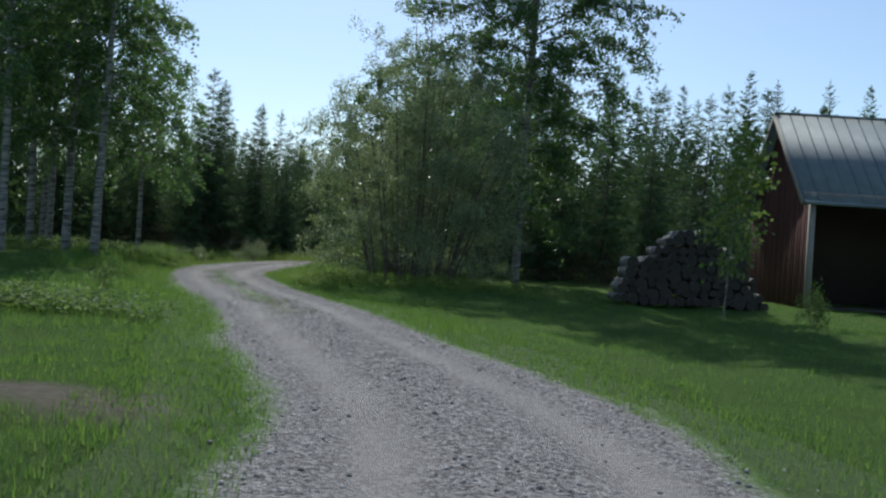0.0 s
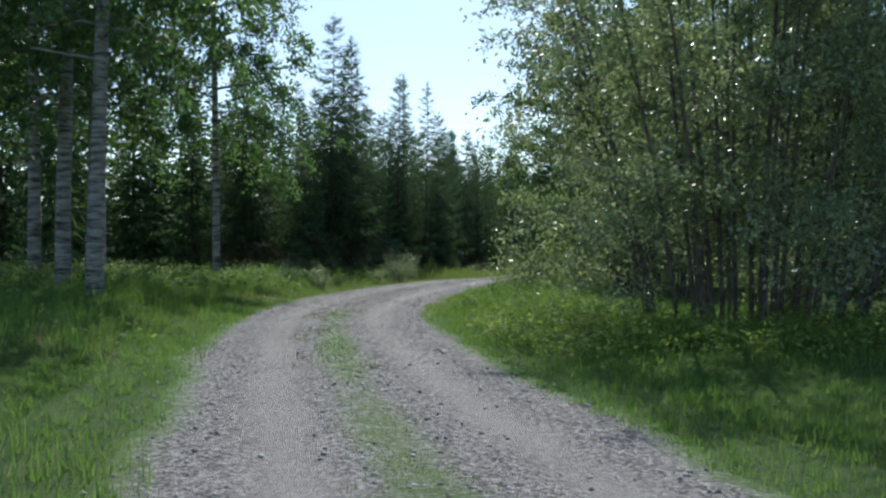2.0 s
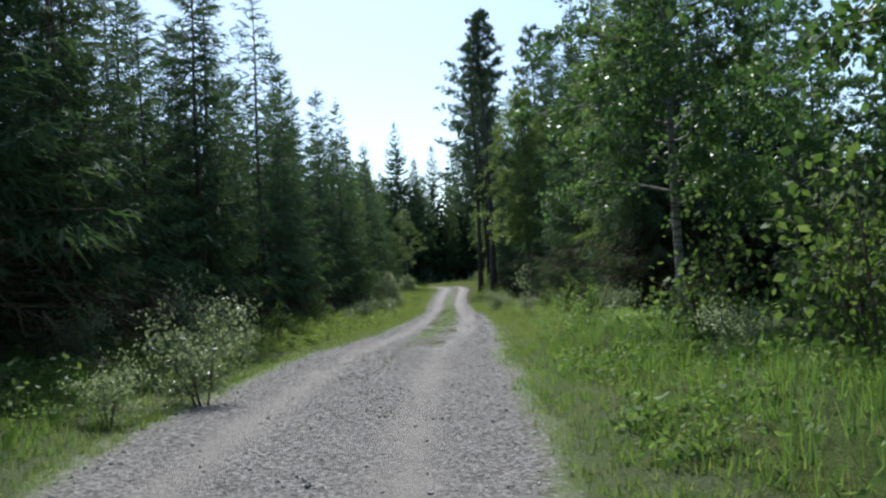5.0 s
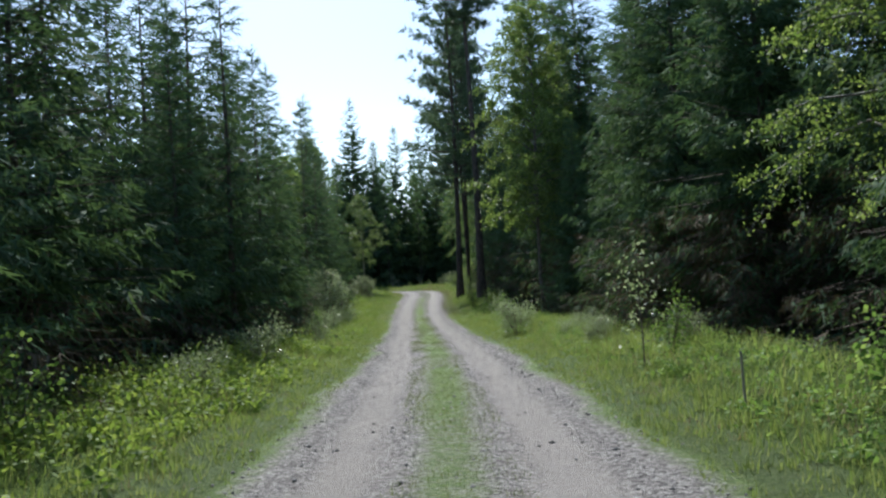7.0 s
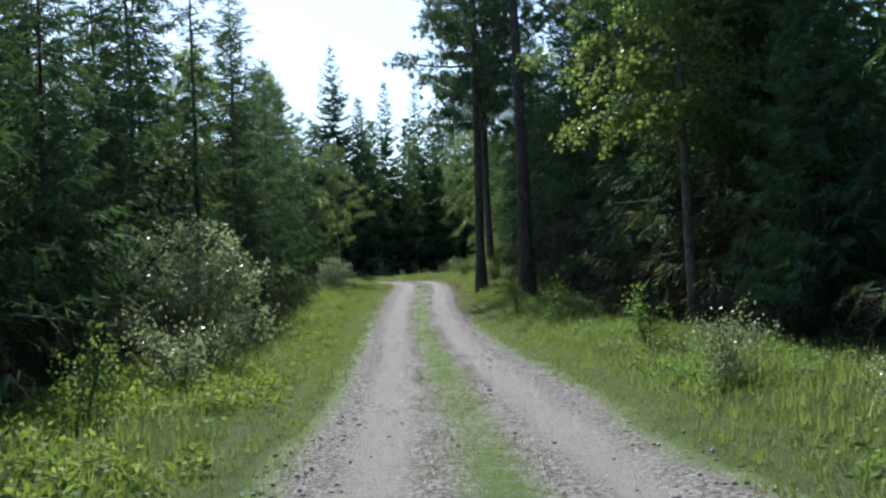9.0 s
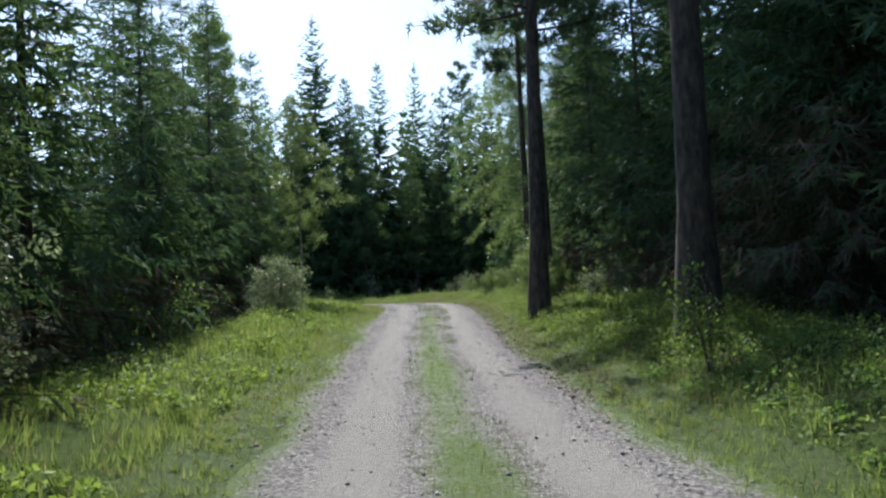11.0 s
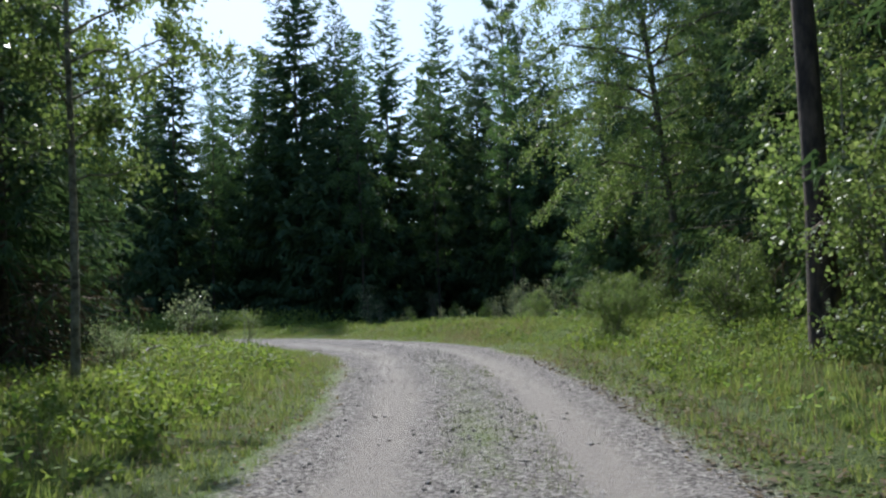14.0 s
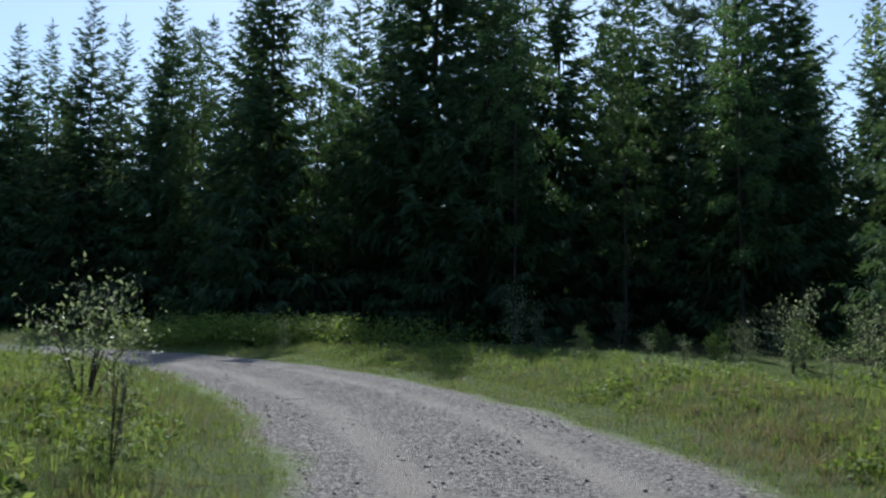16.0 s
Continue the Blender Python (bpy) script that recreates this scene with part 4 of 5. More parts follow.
first_row_e = [
    (mid_b, -13.9, 46.9, 0.62), (mid_a, -12.9, 50.6, 0.66), (mid_b, -12.9, 54.6, 0.70), (mid_a, -13.2, 58.4, 0.72), (mid_b, -11.8, 64.0, 0.70),
    (mid_a, -13.2, 64.8, 0.78), (mid_b, -12.4, 71.6, 0.74), (mid_a, -11.6, 72.8, 0.70), (mid_b, -11.4, 78.0, 0.72), (mid_a, -11.2, 86.8, 0.68),
    (mid_b, -14.2, 51.2, 0.78), (mid_a, -14.0, 56.8, 0.80), (mid_b, -13.8, 61.6, 0.82), (mid_a, -17.2, 55.6, 0.88), (mid_b, -16.8, 58.8, 0.9),
    (mid_a, 7.0, 38.2, 0.86), (mid_b, 9.4, 40.2, 0.9), (mid_a, 5.4, 41.2, 0.92), (mid_b, 4.2, 37.6, 0.6), (mid_b, 12.0, 40.6, 0.88),
    (mid_b, -16.4, 49.5, 0.84), (mid_a, -15.4, 53.0, 0.80), (mid_b, -15.0, 56.4, 0.86), (mid_a, -14.6, 59.6, 0.82), (mid_b, -14.7, 63.2, 0.88),
    (mid_a, -14.2, 66.6, 0.88), (mid_b, -14.6, 70.4, 0.92), (mid_a, -14.4, 73.6, 0.95), (mid_b, -14.6, 79.2, 1.0), (mid_a, -13.6, 81.6, 0.95),
    (mid_c, -12.6, 86.2, 0.98), (mid_b, -13.4, 92.4, 1.05), (mid_c, -14.4, 54.8, 1.0), (mid_c, -15.6, 60.8, 1.05), (mid_a, -18.4, 52.0, 0.9),
    (mid_a, 8.6, 45.6, 1.1), (mid_b, 11.4, 47.0, 1.05), (mid_b, 14.0, 44.2, 1.0), (near_b, 1.3, 77.8, 1.15), (near_a, -0.1, 72.0, 0.95), (near_a, 1.5, 93.0, 1.3), (near_b, 3.9, 146.6, 1.15), (near_a, 5.6, 139.6, 1.2), (near_b, 2.9, 129.4, 1.0), (mid_a, 6.2, 49.6, 1.1), (mid_a, 16.8, 46.5, 1.05),
]
rt = np.random.RandomState(9)
placed = [(o.location.x, o.location.y) for o in scene.objects if o.parent is None and "category" in o.keys() and "tree" in o["category"]]
for proto, x, y, s in first_row_a + first_row_b + first_row_c + first_row_d + first_row_e:
    again(proto, x, y, s, rt.uniform(0, 360))
    placed.append((x, y))


def fill(n, x0, x1, y0, y1, protos, s0, s1, near, gap, seed):
    """Forest behind the first rows, at random with a least distance between trunks."""
    r = np.random.RandomState(seed)
    got = 0
    for _ in range(n * 30):
        if got >= n:
            break
        x, y = r.uniform(x0, x1), r.uniform(y0, y1)
        if min((x - a) ** 2 + (y - b) ** 2 for a, b in placed) < gap * gap or abs(off_road([x], [y])[0][0]) < near:
            continue
        if 10 < x < 24 and 24 < y < 38:
            continue
        again(protos[r.randint(len(protos))], x, y, r.uniform(s0, s1), r.uniform(0, 360))
        placed.append((x, y))
        got += 1


def thicket(label, protos, n, x0, x1, y0, y1, s0, s1, near, gap, seed):
    """Woods too far in to tell the trees apart: many spruces in one mesh."""
    r = np.random.RandomState(seed)
    vs, ts, ms, count, got = [], [], [], 0, 0
    for _ in range(n * 30):
        if got >= n:
            break
        x, y = r.uniform(x0, x1), r.uniform(y0, y1)
        if min((x - a) ** 2 + (y - b) ** 2 for a, b in placed) < gap * gap or abs(off_road([x], [y])[0][0]) < near or (10 < x < 24 and 24 < y < 38):
            continue
        placed.append((x, y))
        got += 1
        s, a = r.uniform(s0, s1), r.uniform(0, 6.283)
        for ch in protos[r.randint(len(protos))].children:
            me = ch.data
            me.calc_loop_triangles()
            v = np.empty(len(me.vertices) * 3, np.float32)
            me.vertices.foreach_get("co", v)
            v = v.reshape(-1, 3) * s
            t = np.empty(len(me.loop_triangles) * 3, np.int32)
            me.loop_triangles.foreach_get("vertices", t)
            ca, sa = math.cos(a), math.sin(a)
            vs.append(np.stack([v[:, 0] * ca - v[:, 1] * sa + x, v[:, 0] * sa + v[:, 1] * ca + y, v[:, 2] + gz(x, y)], 1))
            ts.append(t.reshape(-1, 3) + count)
            ms.append(np.full(len(t) // 3, 1 if ch.name.startswith("trunk") else 0))
            count += len(v)
    me = mesh_of("distant_woods", np.concatenate(vs), None, np.concatenate(ts), mats=(M_SPRUCE, M_BARK_S), tmat=np.concatenate(ms))
    return tagged(new("distant_woods", me), label, "woods", "", "stuff")


fill(50, -26, -13.5, 44, 122, (low_a, low_b), 0.65, 0.85, 8.2, 2.2, 1)
fill(20, 3.0, 15, 50, 80, (low_a, low_b), 0.62, 0.82, 8.5, 2.4, 3)
fill(26, 2.6, 12, 80, 112, (low_a, low_b), 0.9, 1.3, 8.5, 2.4, 11)
fill(18, 3.6, 16, 106, 140, (far_b, far_c), 0.6, 0.8, 8.5, 2.6, 12)
fill(10, 9.0, 20, 130, 158, (far_b, far_c), 0.6, 0.75, 12, 2.8, 7)
fill(34, 4, 44, 44, 66, (low_a, low_b), 0.66, 0.84, 8, 2.3, 4)
fill(26, -48, 22, 158, 176, (far_b, far_c), 0.72, 0.9, 8, 2.6, 5)
dark = "dense dark spruce forest behind the roadside trees"
thicket(dark, (low_a, low_b), 46, -42, -20, 43, 110, 0.75, 0.95, 6, 2.6, 2)
thicket(dark, (deep,), 55, -70, 40, 174, 200, 0.95, 1.2, 8, 2.6, 8)
thicket(dark, (low_a, low_b), 16, -40, -20, 118, 158, 0.9, 1.1, 8, 3.0, 6)
thicket(dark, (deep,), 36, -70, -40, 20, 175, 0.7, 1.0, 8, 4.0, 9)
thicket(dark, (deep, low_a), 50, 14, 50, 66, 175, 0.9, 1.15, 10, 3.4, 10)


# ---- bushes and saplings ----
V = "bushes along the verge"
bush_p = put(broadleaf("willow_shrub", "grey-green willow shrub on the verge", "willow shrub", 2.6, 0.15, 1.5, 61, 60, 8000, 0.08, 0.02, M_PALE, M_BARK_W, 0.15, 12, 1.3, group=V, gap=0.3), -9.9, 89.2)
sap_p = put(broadleaf("birch_sapling", "small birch sapling in the roadside grass", "sapling", 1.5, 0.2, 0.55, 62, 20, 700, 0.075, 0.012, M_WEED, M_BARK_W, 0.1, 4, 0.35, group=V), -9.9, 83.9, 0.7)
leafy_p = put(broadleaf("aspen_shrub", "bright leafy young aspen shrub by the road", "shrub", 3.0, 0.2, 1.3, 63, 54, 7600, 0.066, 0.022, M_SHRUB, M_BARK_A, 0.2, 10, 0.9, group=V), -0.8, 120.0, 0.7)
pale_p = put(broadleaf("willow_sapling", "pale-leaved willow sapling in tall grass", "sapling", 1.3, 0.2, 0.42, 64, 24, 1900, 0.055, 0.009, M_PALE, M_BARK_W, 0.1, 5, 0.4, group=V), -4.1, 78.5, 1.0)
bush_spots = [
    (-8.7, 114.5, 0.7), (-10.6, 100.2, 0.9), (-10.3, 94.5, 0.5),
    (0.2, 31.2, 0.5),
    (-11.3, 99.6, 0.95), (-10.4, 92.6, 0.8), 
]
sap_spots = [
    (-3.9, 45.4, 1.45), (-4.6, 42.4, 1.0), (-3.4, 44.2, 1.3), (-4.3, 48.6, 1.3), (-4.9, 41.0, 0.8), (-3.2, 47.0, 1.5), (-2.4, 43.0, 1.2),
    (-10.7, 49.8, 0.6), (-11.4, 43.4, 0.4), (-11.2, 42.4, 0.35), (-11.8, 41.8, 0.45), (-10.4, 105.5, 1.1), (-9.6, 107.5, 0.8), (-12.6, 128.5, 0.9),
    (-2.8, 100.5, 0.8), (-2.5, 96.0, 0.9), (-6.2, 16.0, 0.6), (8.2, 19.2, 0.7), (11.3, 26.6, 0.45), (10.4, 24.0, 0.35), (-4.0, 152.0, 0.5),
    (-1.2, 147.5, 0.6), (0.9, 148.0, 0.7), (2.4, 150.2, 0.6), (-2.3, 149.2, 0.5), (-0.2, 144.4, 0.6), 
    (-2.9, 88.2, 0.7), (-10.6, 62.5, 0.7), (-10.9, 58.0, 0.6), (-4.4, 56.0, 0.7), (-3.8, 62.0, 0.8), (-3.4, 68.5, 0.7),
]
leafy_spots = [
    (1.6, 136.4, 0.42), (0.6, 135.4, 0.33), (0.1, 120.8, 1.0), (0.9, 124.2, 1.3), (1.9, 119.0, 1.5), (3.4, 127.0, 1.2), (2.2, 131.0, 0.6),
    (3.2, 133.2, 0.6), (-2.6, 49.0, 0.6), (-10.7, 92.5, 0.6), (1.6, 127.4, 0.7), (3.5, 139.5, 0.6), (-1.2, 116.4, 0.55), (-0.9, 118.2, 0.75), (-1.5, 114.0, 0.45), (-0.4, 124.8, 0.5), (-0.3, 129.8, 0.4), (-0.5, 131.4, 0.42), (-0.9, 137.2, 0.32), (0.0, 134.8, 0.32), (1.4, 136.0, 0.34), (-1.3, 127.8, 0.4),
]
pale_spots = [
    (-3.5, 75.4, 0.5), (-3.5, 80.9, 0.55), (-9.4, 86.0, 0.9),
    (-9.9, 91.2, 1.0), (-9.3, 79.0, 0.7), (-9.8, 70.6, 0.8), (-10.0, 66.2, 0.6), (-3.6, 72.4, 0.6), (-10.9, 46.5, 0.6), (-10.9, 52.6, 0.6),
    (-9.4, 117.0, 0.7), 
    (-5.3, 40.3, 0.8), (2.4, 139.4, 0.9),
]
pale_spots_more = [
    (-10.3, 47.85, 1.0), (-11.1, 40.5, 0.55), (-11.6, 41.3, 0.6), (-12.0, 40.6, 0.5), (-3.5, 83.9, 0.75), (-3.2, 73.2, 0.6),
    (-2.7, 77.4, 0.5), (-2.9, 68.9, 0.55), (-2.8, 61.0, 0.9), (-3.0, 58.8, 0.8), 
        (-13.5, 46.4, 0.8), (-13.0, 47.4, 0.7), (-13.4, 48.7, 0.9), (-11.2, 52.3, 1.2), (-13.8, 45.2, 0.7), (-12.4, 49.6, 0.7),
    (-4.3, 47.5, 0.7), (-9.0, 126.5, 0.7), (-1.5, 110.0, 0.7),
]
sprig_p = put(broadleaf("willow_sapling", "thin upright sapling with few pale leaves at the forest edge", "sapling", 1.5, 0.25, 0.36, 68, 22, 520, 0.055, 0.009, M_PALE, M_BARK_W, 0.1, 3, 0.2, group=V), -5.9, 151.4, 1.15)
sprig_spots = [
    (-5.4, 151.9, 0.8), (-3.2, 143.7, 0.38), (-2.4, 144.7, 0.42), (-1.2, 145.0, 0.62), (-1.0, 145.3, 0.45), (-0.8, 142.8, 0.75), (-0.5, 143.2, 0.95), (-0.9, 138.7, 0.55), (-0.4, 139.2, 0.85), (-1.2, 139.4, 0.4),
    (0.7, 150.0, 1.0), (-3.0, 153.2, 0.9), (1.0, 144.6, 0.8), (-12.2, 150.0, 0.6), (-8.1, 132.8, 0.62), (1.6, 141.6, 0.9), (-4.2, 150.4, 0.5), (-14.6, 155.2, 0.8),
]
put(broadleaf("willow_sapling", "many-stemmed willow sapling with pale upper leaves on the verge", "sapling", 1.6, 0.55, 0.62, 69, 34, 900, 0.062, 0.010, M_PALE, M_BARK_W, 0.1, 8, 0.45, lean=(0.1, 0), group=V), -10.15, 136.1)
for proto, spots in ((bush_p, bush_spots), (sap_p, sap_spots), (leafy_p, leafy_spots), (pale_p, pale_spots), (pale_p, pale_spots_more), (sprig_p, sprig_spots)):
    for x, y, s in spots:
        again(proto, x, y, s, rt.uniform(0, 360))
put(broadleaf("rowan_sapling", "slender young tree with large leaves before the barn", "sapling", 4.4, 1.2, 0.8, 65, 30, 1050, 0.15, 0.03, M_ASPEN, M_BARK_A, 0.2, lean=(0.08, 0)), 6.6, 20.4)
put(broadleaf("rowan_sapling", "slender young rowan with few broad leaves on the verge", "sapling", 1.6, 0.4, 0.3, 66, 12, 190, 0.075, 0.01, M_PALE, M_BARK_W, 0.2), -4.3, 66.9)
put(broadleaf("rowan_sapling", "young rowan with broad pale leaves under the pines", "sapling", 1.5, 0.3, 0.4, 67, 14, 170, 0.11, 0.01, M_SHRUB, M_BARK_W, 0.2), -1.7, 107.5)


# ---- grass, herbs and loose stones ----
def scatter(n, y0, y1, d0, d1, seed, sides=(-1, 1), power=1.0):
    """Random spots beside the road: between the distances d0 and d1 from its edge."""
    r = np.random.RandomState(seed)
    ok = np.where((ROAD[:, 1] > y0) & (ROAD[:, 1] < y1) & (ROAD[:, 0] > -30))[0]
    k = r.choice(ok, n)
    sd = r.choice(sides, n)
    e = d0 + (d1 - d0) * r.rand(n) ** power
    jit = r.uniform(-0.4, 0.4, n)
    d = sd * (half_width(ROAD[k, 1]) + e)
    x = ROAD[k, 0] + ROAD_NRM[k, 0] * d + ROAD_DIR[k, 0] * jit
    y = ROAD[k, 1] + ROAD_NRM[k, 1] * d + ROAD_DIR[k, 1] * jit
    return x, y, e, r


def blades(name, label, x, y, h, width, mat, r, lean=0.95, lift=0.0):
    n = len(x)
    z = ground_z(x, y) + lift
    c = np.stack([x, y, z - 0.02], 1)
    a = r.uniform(0, 6.283, n)
    tilt = r.uniform(0.05, lean, n)
    out = np.stack([np.cos(a), np.sin(a), np.zeros(n)], 1)
    s = np.stack([-np.sin(a), np.cos(a), np.zeros(n)], 1)
    tip = c + out * (h * tilt)[:, None] + np.array([0, 0, 1])[None] * (h * (1 - 0.3 * tilt))[:, None]
    w = (width * r.uniform(0.6, 1.3, n))[:, None]
    b = Build()
    b.v.append(np.stack([c - s * w * 0.5, c + s * w * 0.5, tip], 1).reshape(-1, 3))
    b.t.append(np.arange(n * 3).reshape(-1, 3))
    b.n += n * 3
    return tagged(new(name, b.mesh(name, mat)), label, "grass", "", "stuff")


def herbs(name, label, x, y, h, size, per, mat, r):
    """Low leafy plants: some leaves round each spot, up to the height h."""
    n = len(x)
    z = ground_z(x, y)
    k = np.repeat(np.arange(n), per)
    u = r.rand(len(k))
    rad = h[k] * 0.45
    c = np.stack([x[k] + r.normal(0, 1, len(k)) * rad, y[k] + r.normal(0, 1, len(k)) * rad, z[k] + h[k] * (0.25 + 0.75 * u)], 1)
    d = r.normal(0, 1, (len(k), 3))
    d[:, 2] *= 0.4
    nn = r.normal(0, 0.5, (len(k), 3))
    nn[:, 2] += 1
    b = Build()
    L = size * r.uniform(0.6, 1.4, len(k))
    b.leaves(c, d, nn, L * 1.15, L * 0.5)
    return tagged(new(name, b.mesh(name, mat)), label, "plants", "", "stuff")


def edge_height(e, y, r):
    patch = 0.5 + 0.5 * wave(e * 3.0, y, 1.3, 12)
    return (0.07 + 0.16 * np.clip(e / 1.2, 0, 1) + 0.22 * np.clip((e - 0.8) / 1.5, 0, 1) * patch) * r.uniform(0.55, 1.25, len(e)) * np.interp(y, [50, 56, 92, 98, 120, 128], [1, 0.8, 0.8, 0.8, 0.75, 0.55])


def tuft(x, y, e, r, k=9, spread=0.045):
    """Gathers scattered blades into tufts of about k."""
    i = r.randint(0, max(1, len(x) // k), len(x))
    return x[i] + r.normal(0, spread, len(x)), y[i] + r.normal(0, spread, len(x)), e[i]


def mounds(name, label, x, y, rad, h, size, per, mat, r):
    """Low leafy plants in rounded clumps: leaves lie on a dome round each spot."""
    k = np.repeat(np.arange(len(x)), per)
    n = len(k)
    phi, up = r.uniform(0, 6.283, n), r.rand(n) ** 0.75
    side = np.sqrt(1 - up * up)
    shell = r.uniform(0.62, 1.12, n)
    lump = 1 + 0.35 * np.sin(phi * 3 + k) + 0.2 * np.sin(phi * 5 + 2 * k)
    o = np.stack([side * np.cos(phi), side * np.sin(phi), up], 1)
    c = np.stack([x[k], y[k], ground_z(x, y)[k]], 1)
    c = c + o * np.stack([rad[k] * lump, rad[k] * lump, h[k]], 1) * shell[:, None]
    nn = o + r.normal(0, 0.42, (n, 3))
    nn[:, 2] += 0.35
    d = r.normal(0, 1, (n, 3)) + 0.5 * o
    d[:, 2] -= 0.25
    L = size * r.uniform(0.55, 1.45, n)
    b = Build()
    b.leaves(c, d, nn, L * 1.15, L * 0.55)
    return tagged(new(name, b.mesh(name, mat)), label, "plants", "", "stuff")


x, y, e, r = scatter(230000, 24, 150, -0.30, 3.2, 71, power=1.15)
keep = ~((x > -6) & (y > 97) & (y < 113.5) & (e > 0.3) & (r.rand(len(x)) < 0.65))
x, y, e = x[keep], y[keep], e[keep]
x, y, e = tuft(x, y, e, r)
blades_edge = scatter(190000, 6, 150, -0.45, 1.3, 95)
near = y < 54 + 3 * wave(x, y, 0.8, 24)
xe, ye, ee, re_ = blades_edge
keep = ee > -0.10 + 0.5 * wave(xe, ye, 1.9, 45)
xe, ye, ee = tuft(xe[keep], ye[keep], ee[keep], re_, 7, 0.03)
he = re_.uniform(0.03, 0.12, len(xe)) * (1 + 0.6 * wave(xe, ye, 1.1, 46))
yard = ye < 33 + 3 * wave(xe, ye, 0.8, 49)
blades("edge_grass", "short green grass creeping over the gravel by the yard", xe[yard], ye[yard], he[yard], 0.010, M_LAWN, re_, 1.1, 0.02)
blades("edge_grass", "short dense grass creeping over the gravel edge", xe[~yard], ye[~yard], he[~yard], 0.009, M_GRASS, re_, 1.1, 0.02)
blades("verge_grass", "lush green grass along the bend of the road", x[near], y[near], edge_height(e[near], y[near], r) * 1.15, 0.011, M_LAWN, r)
blades("verge_grass", "long uneven sunlit grass along the road", x[~near], y[~near], edge_height(e[~near], y[~near], r) * 1.1, 0.011, M_GRASS, r)
x, y, e, r = scatter(56000, 24, 152, -0.25, 1.8, 72)
keep = wave(x, y, 0.9, 43) > -0.15
x, y, e = tuft(x[keep], y[keep], e[keep], r, 11, 0.06)
blades("dry_verge_grass", "dry straw-coloured grass among the green", x, y, edge_height(e, y, r) * 0.8, 0.008, M_STRAW, r, 1.2)
x, y, e, r = scatter(5200, 24, 152, 0.7, 3.8, 73)
keep = wave(x, y, 0.8, 15) > -0.08
herbs("verge_herbs", "low leafy herbs and berry shrubs on the verge", x[keep], y[keep], r.uniform(0.10, 0.30, keep.sum()), 0.055, 8, M_WEED, r)
x, y, e, r = scatter(1500, 51, 133, 0.55, 2.9, 82, sides=(-1,), power=0.75)
keep = (wave(x, y, 0.8, 22) > -0.16) & (r.rand(len(x)) < np.interp(y, [51, 55, 84, 92, 106, 112, 126], [0.4, 1, 1, 0.55, 0.6, 1, 0.35]))
x, y, e = x[keep], y[keep], e[keep]
big = np.clip(0.45 + 0.4 * e, 0.5, 1.3)
mounds("verge_mounds", "mounds of bright yellow-green herbs on the verge", x, y, r.uniform(0.16, 0.34, len(x)) * big, r.uniform(0.10, 0.26, len(x)) * big * np.interp(y, [53, 56, 74, 80], [1, 1.35, 1.3, 1]), 0.058, 80, M_HERB, r)
x, y, e, r = scatter(950, 52, 101, 0.7, 3.0, 83, sides=(1,), power=0.7)
keep = (wave(x, y, 0.8, 25) > -0.12) & (r.rand(len(x)) < np.interp(y, [58, 62, 76, 84], [0.7, 0.35, 0.4, 0.75]))
x, y, e = x[keep], y[keep], e[keep]
big = np.clip(0.4 + 0.4 * e, 0.5, 1.3)
mounds("verge_mounds", "clumps of green herbs and berry shrubs by the forest edge", x, y, r.uniform(0.16, 0.34, len(x)) * big, r.uniform(0.08, 0.20, len(x)) * big, 0.046, 85, M_WEED, r)
x, y, e, r = scatter(900, 101, 134, 0.5, 2.8, 91, sides=(1,), power=0.8)
keep = (wave(x, y, 0.9, 23) > -0.18) & (r.rand(len(x)) < np.interp(y, [121, 126], [1, 0.25]))
x, y, e = x[keep], y[keep], e[keep]
big = np.clip(0.5 + 0.4 * e, 0.5, 1.3)
mounds("verge_mounds", "yellow-green ferny mounds above the gravel shoulder", x, y, r.uniform(0.15, 0.32, len(x)) * big, r.uniform(0.08, 0.22, len(x)) * big, 0.042, 95, M_HERB, r)
x, y, e, r = scatter(1100, 26, 52, 0.5, 3.4, 84, sides=(-1, 1), power=0.8)
keep = (wave(x, y, 0.7, 26) > -0.05) & ((x > -8) | (y > 34))
x, y, e = x[keep], y[keep], e[keep]
mounds("verge_mounds", "lush green weeds in the long grass of the bend", x, y, r.uniform(0.15, 0.36, len(x)), r.uniform(0.12, 0.32, len(x)), 0.06, 60, M_WEED, r)
x, y, e, r = scatter(1200, 120, 152, 0.8, 5.5, 85)
keep = wave(x, y, 0.6, 27) > -0.06
mounds("verge_mounds", "scattered herb clumps in the open grass of the bend", x[keep], y[keep], r.uniform(0.15, 0.4, keep.sum()), r.uniform(0.08, 0.28, keep.sum()), 0.06, 60, M_HERB, r)
x, y, e, r = scatter(2600, 40, 140, 0.7, 2.8, 96)
blades("grass_stalks", "thin dry grass stalks standing above the verge", x, y, r.uniform(0.3, 0.62, len(x)), 0.006, M_STRAW, r, 0.35)
x, y, e, r = scatter(80000, 119, 152, -0.1, 5.0, 90)
keep = wave(x, y, 1.3, 97) > -0.12
blades("dry_verge_grass", "dry pale grass patches beside the bend", x[keep], y[keep], r.uniform(0.06, 0.2, keep.sum()), 0.009, M_STRAW, r, 1.1)
x, y, e, r = scatter(3600, 132, 139, 0.5, 2.4, 97, sides=(1,))
keep = wave(x, y, 1.1, 98) > 0.0
x, y, e = tuft(x[keep], y[keep], e[keep], r, 14, 0.07)
blades("dry_verge_grass", "flattened straw-coloured grass above the gravel of the bend", x, y, r.uniform(0.08, 0.26, len(x)), 0.010, M_STRAW, r, 1.4)
x, y, e, r = scatter(150000, 54, 130, -1.5 - 0.42, -1.5 + 0.42, 74, sides=(1,))
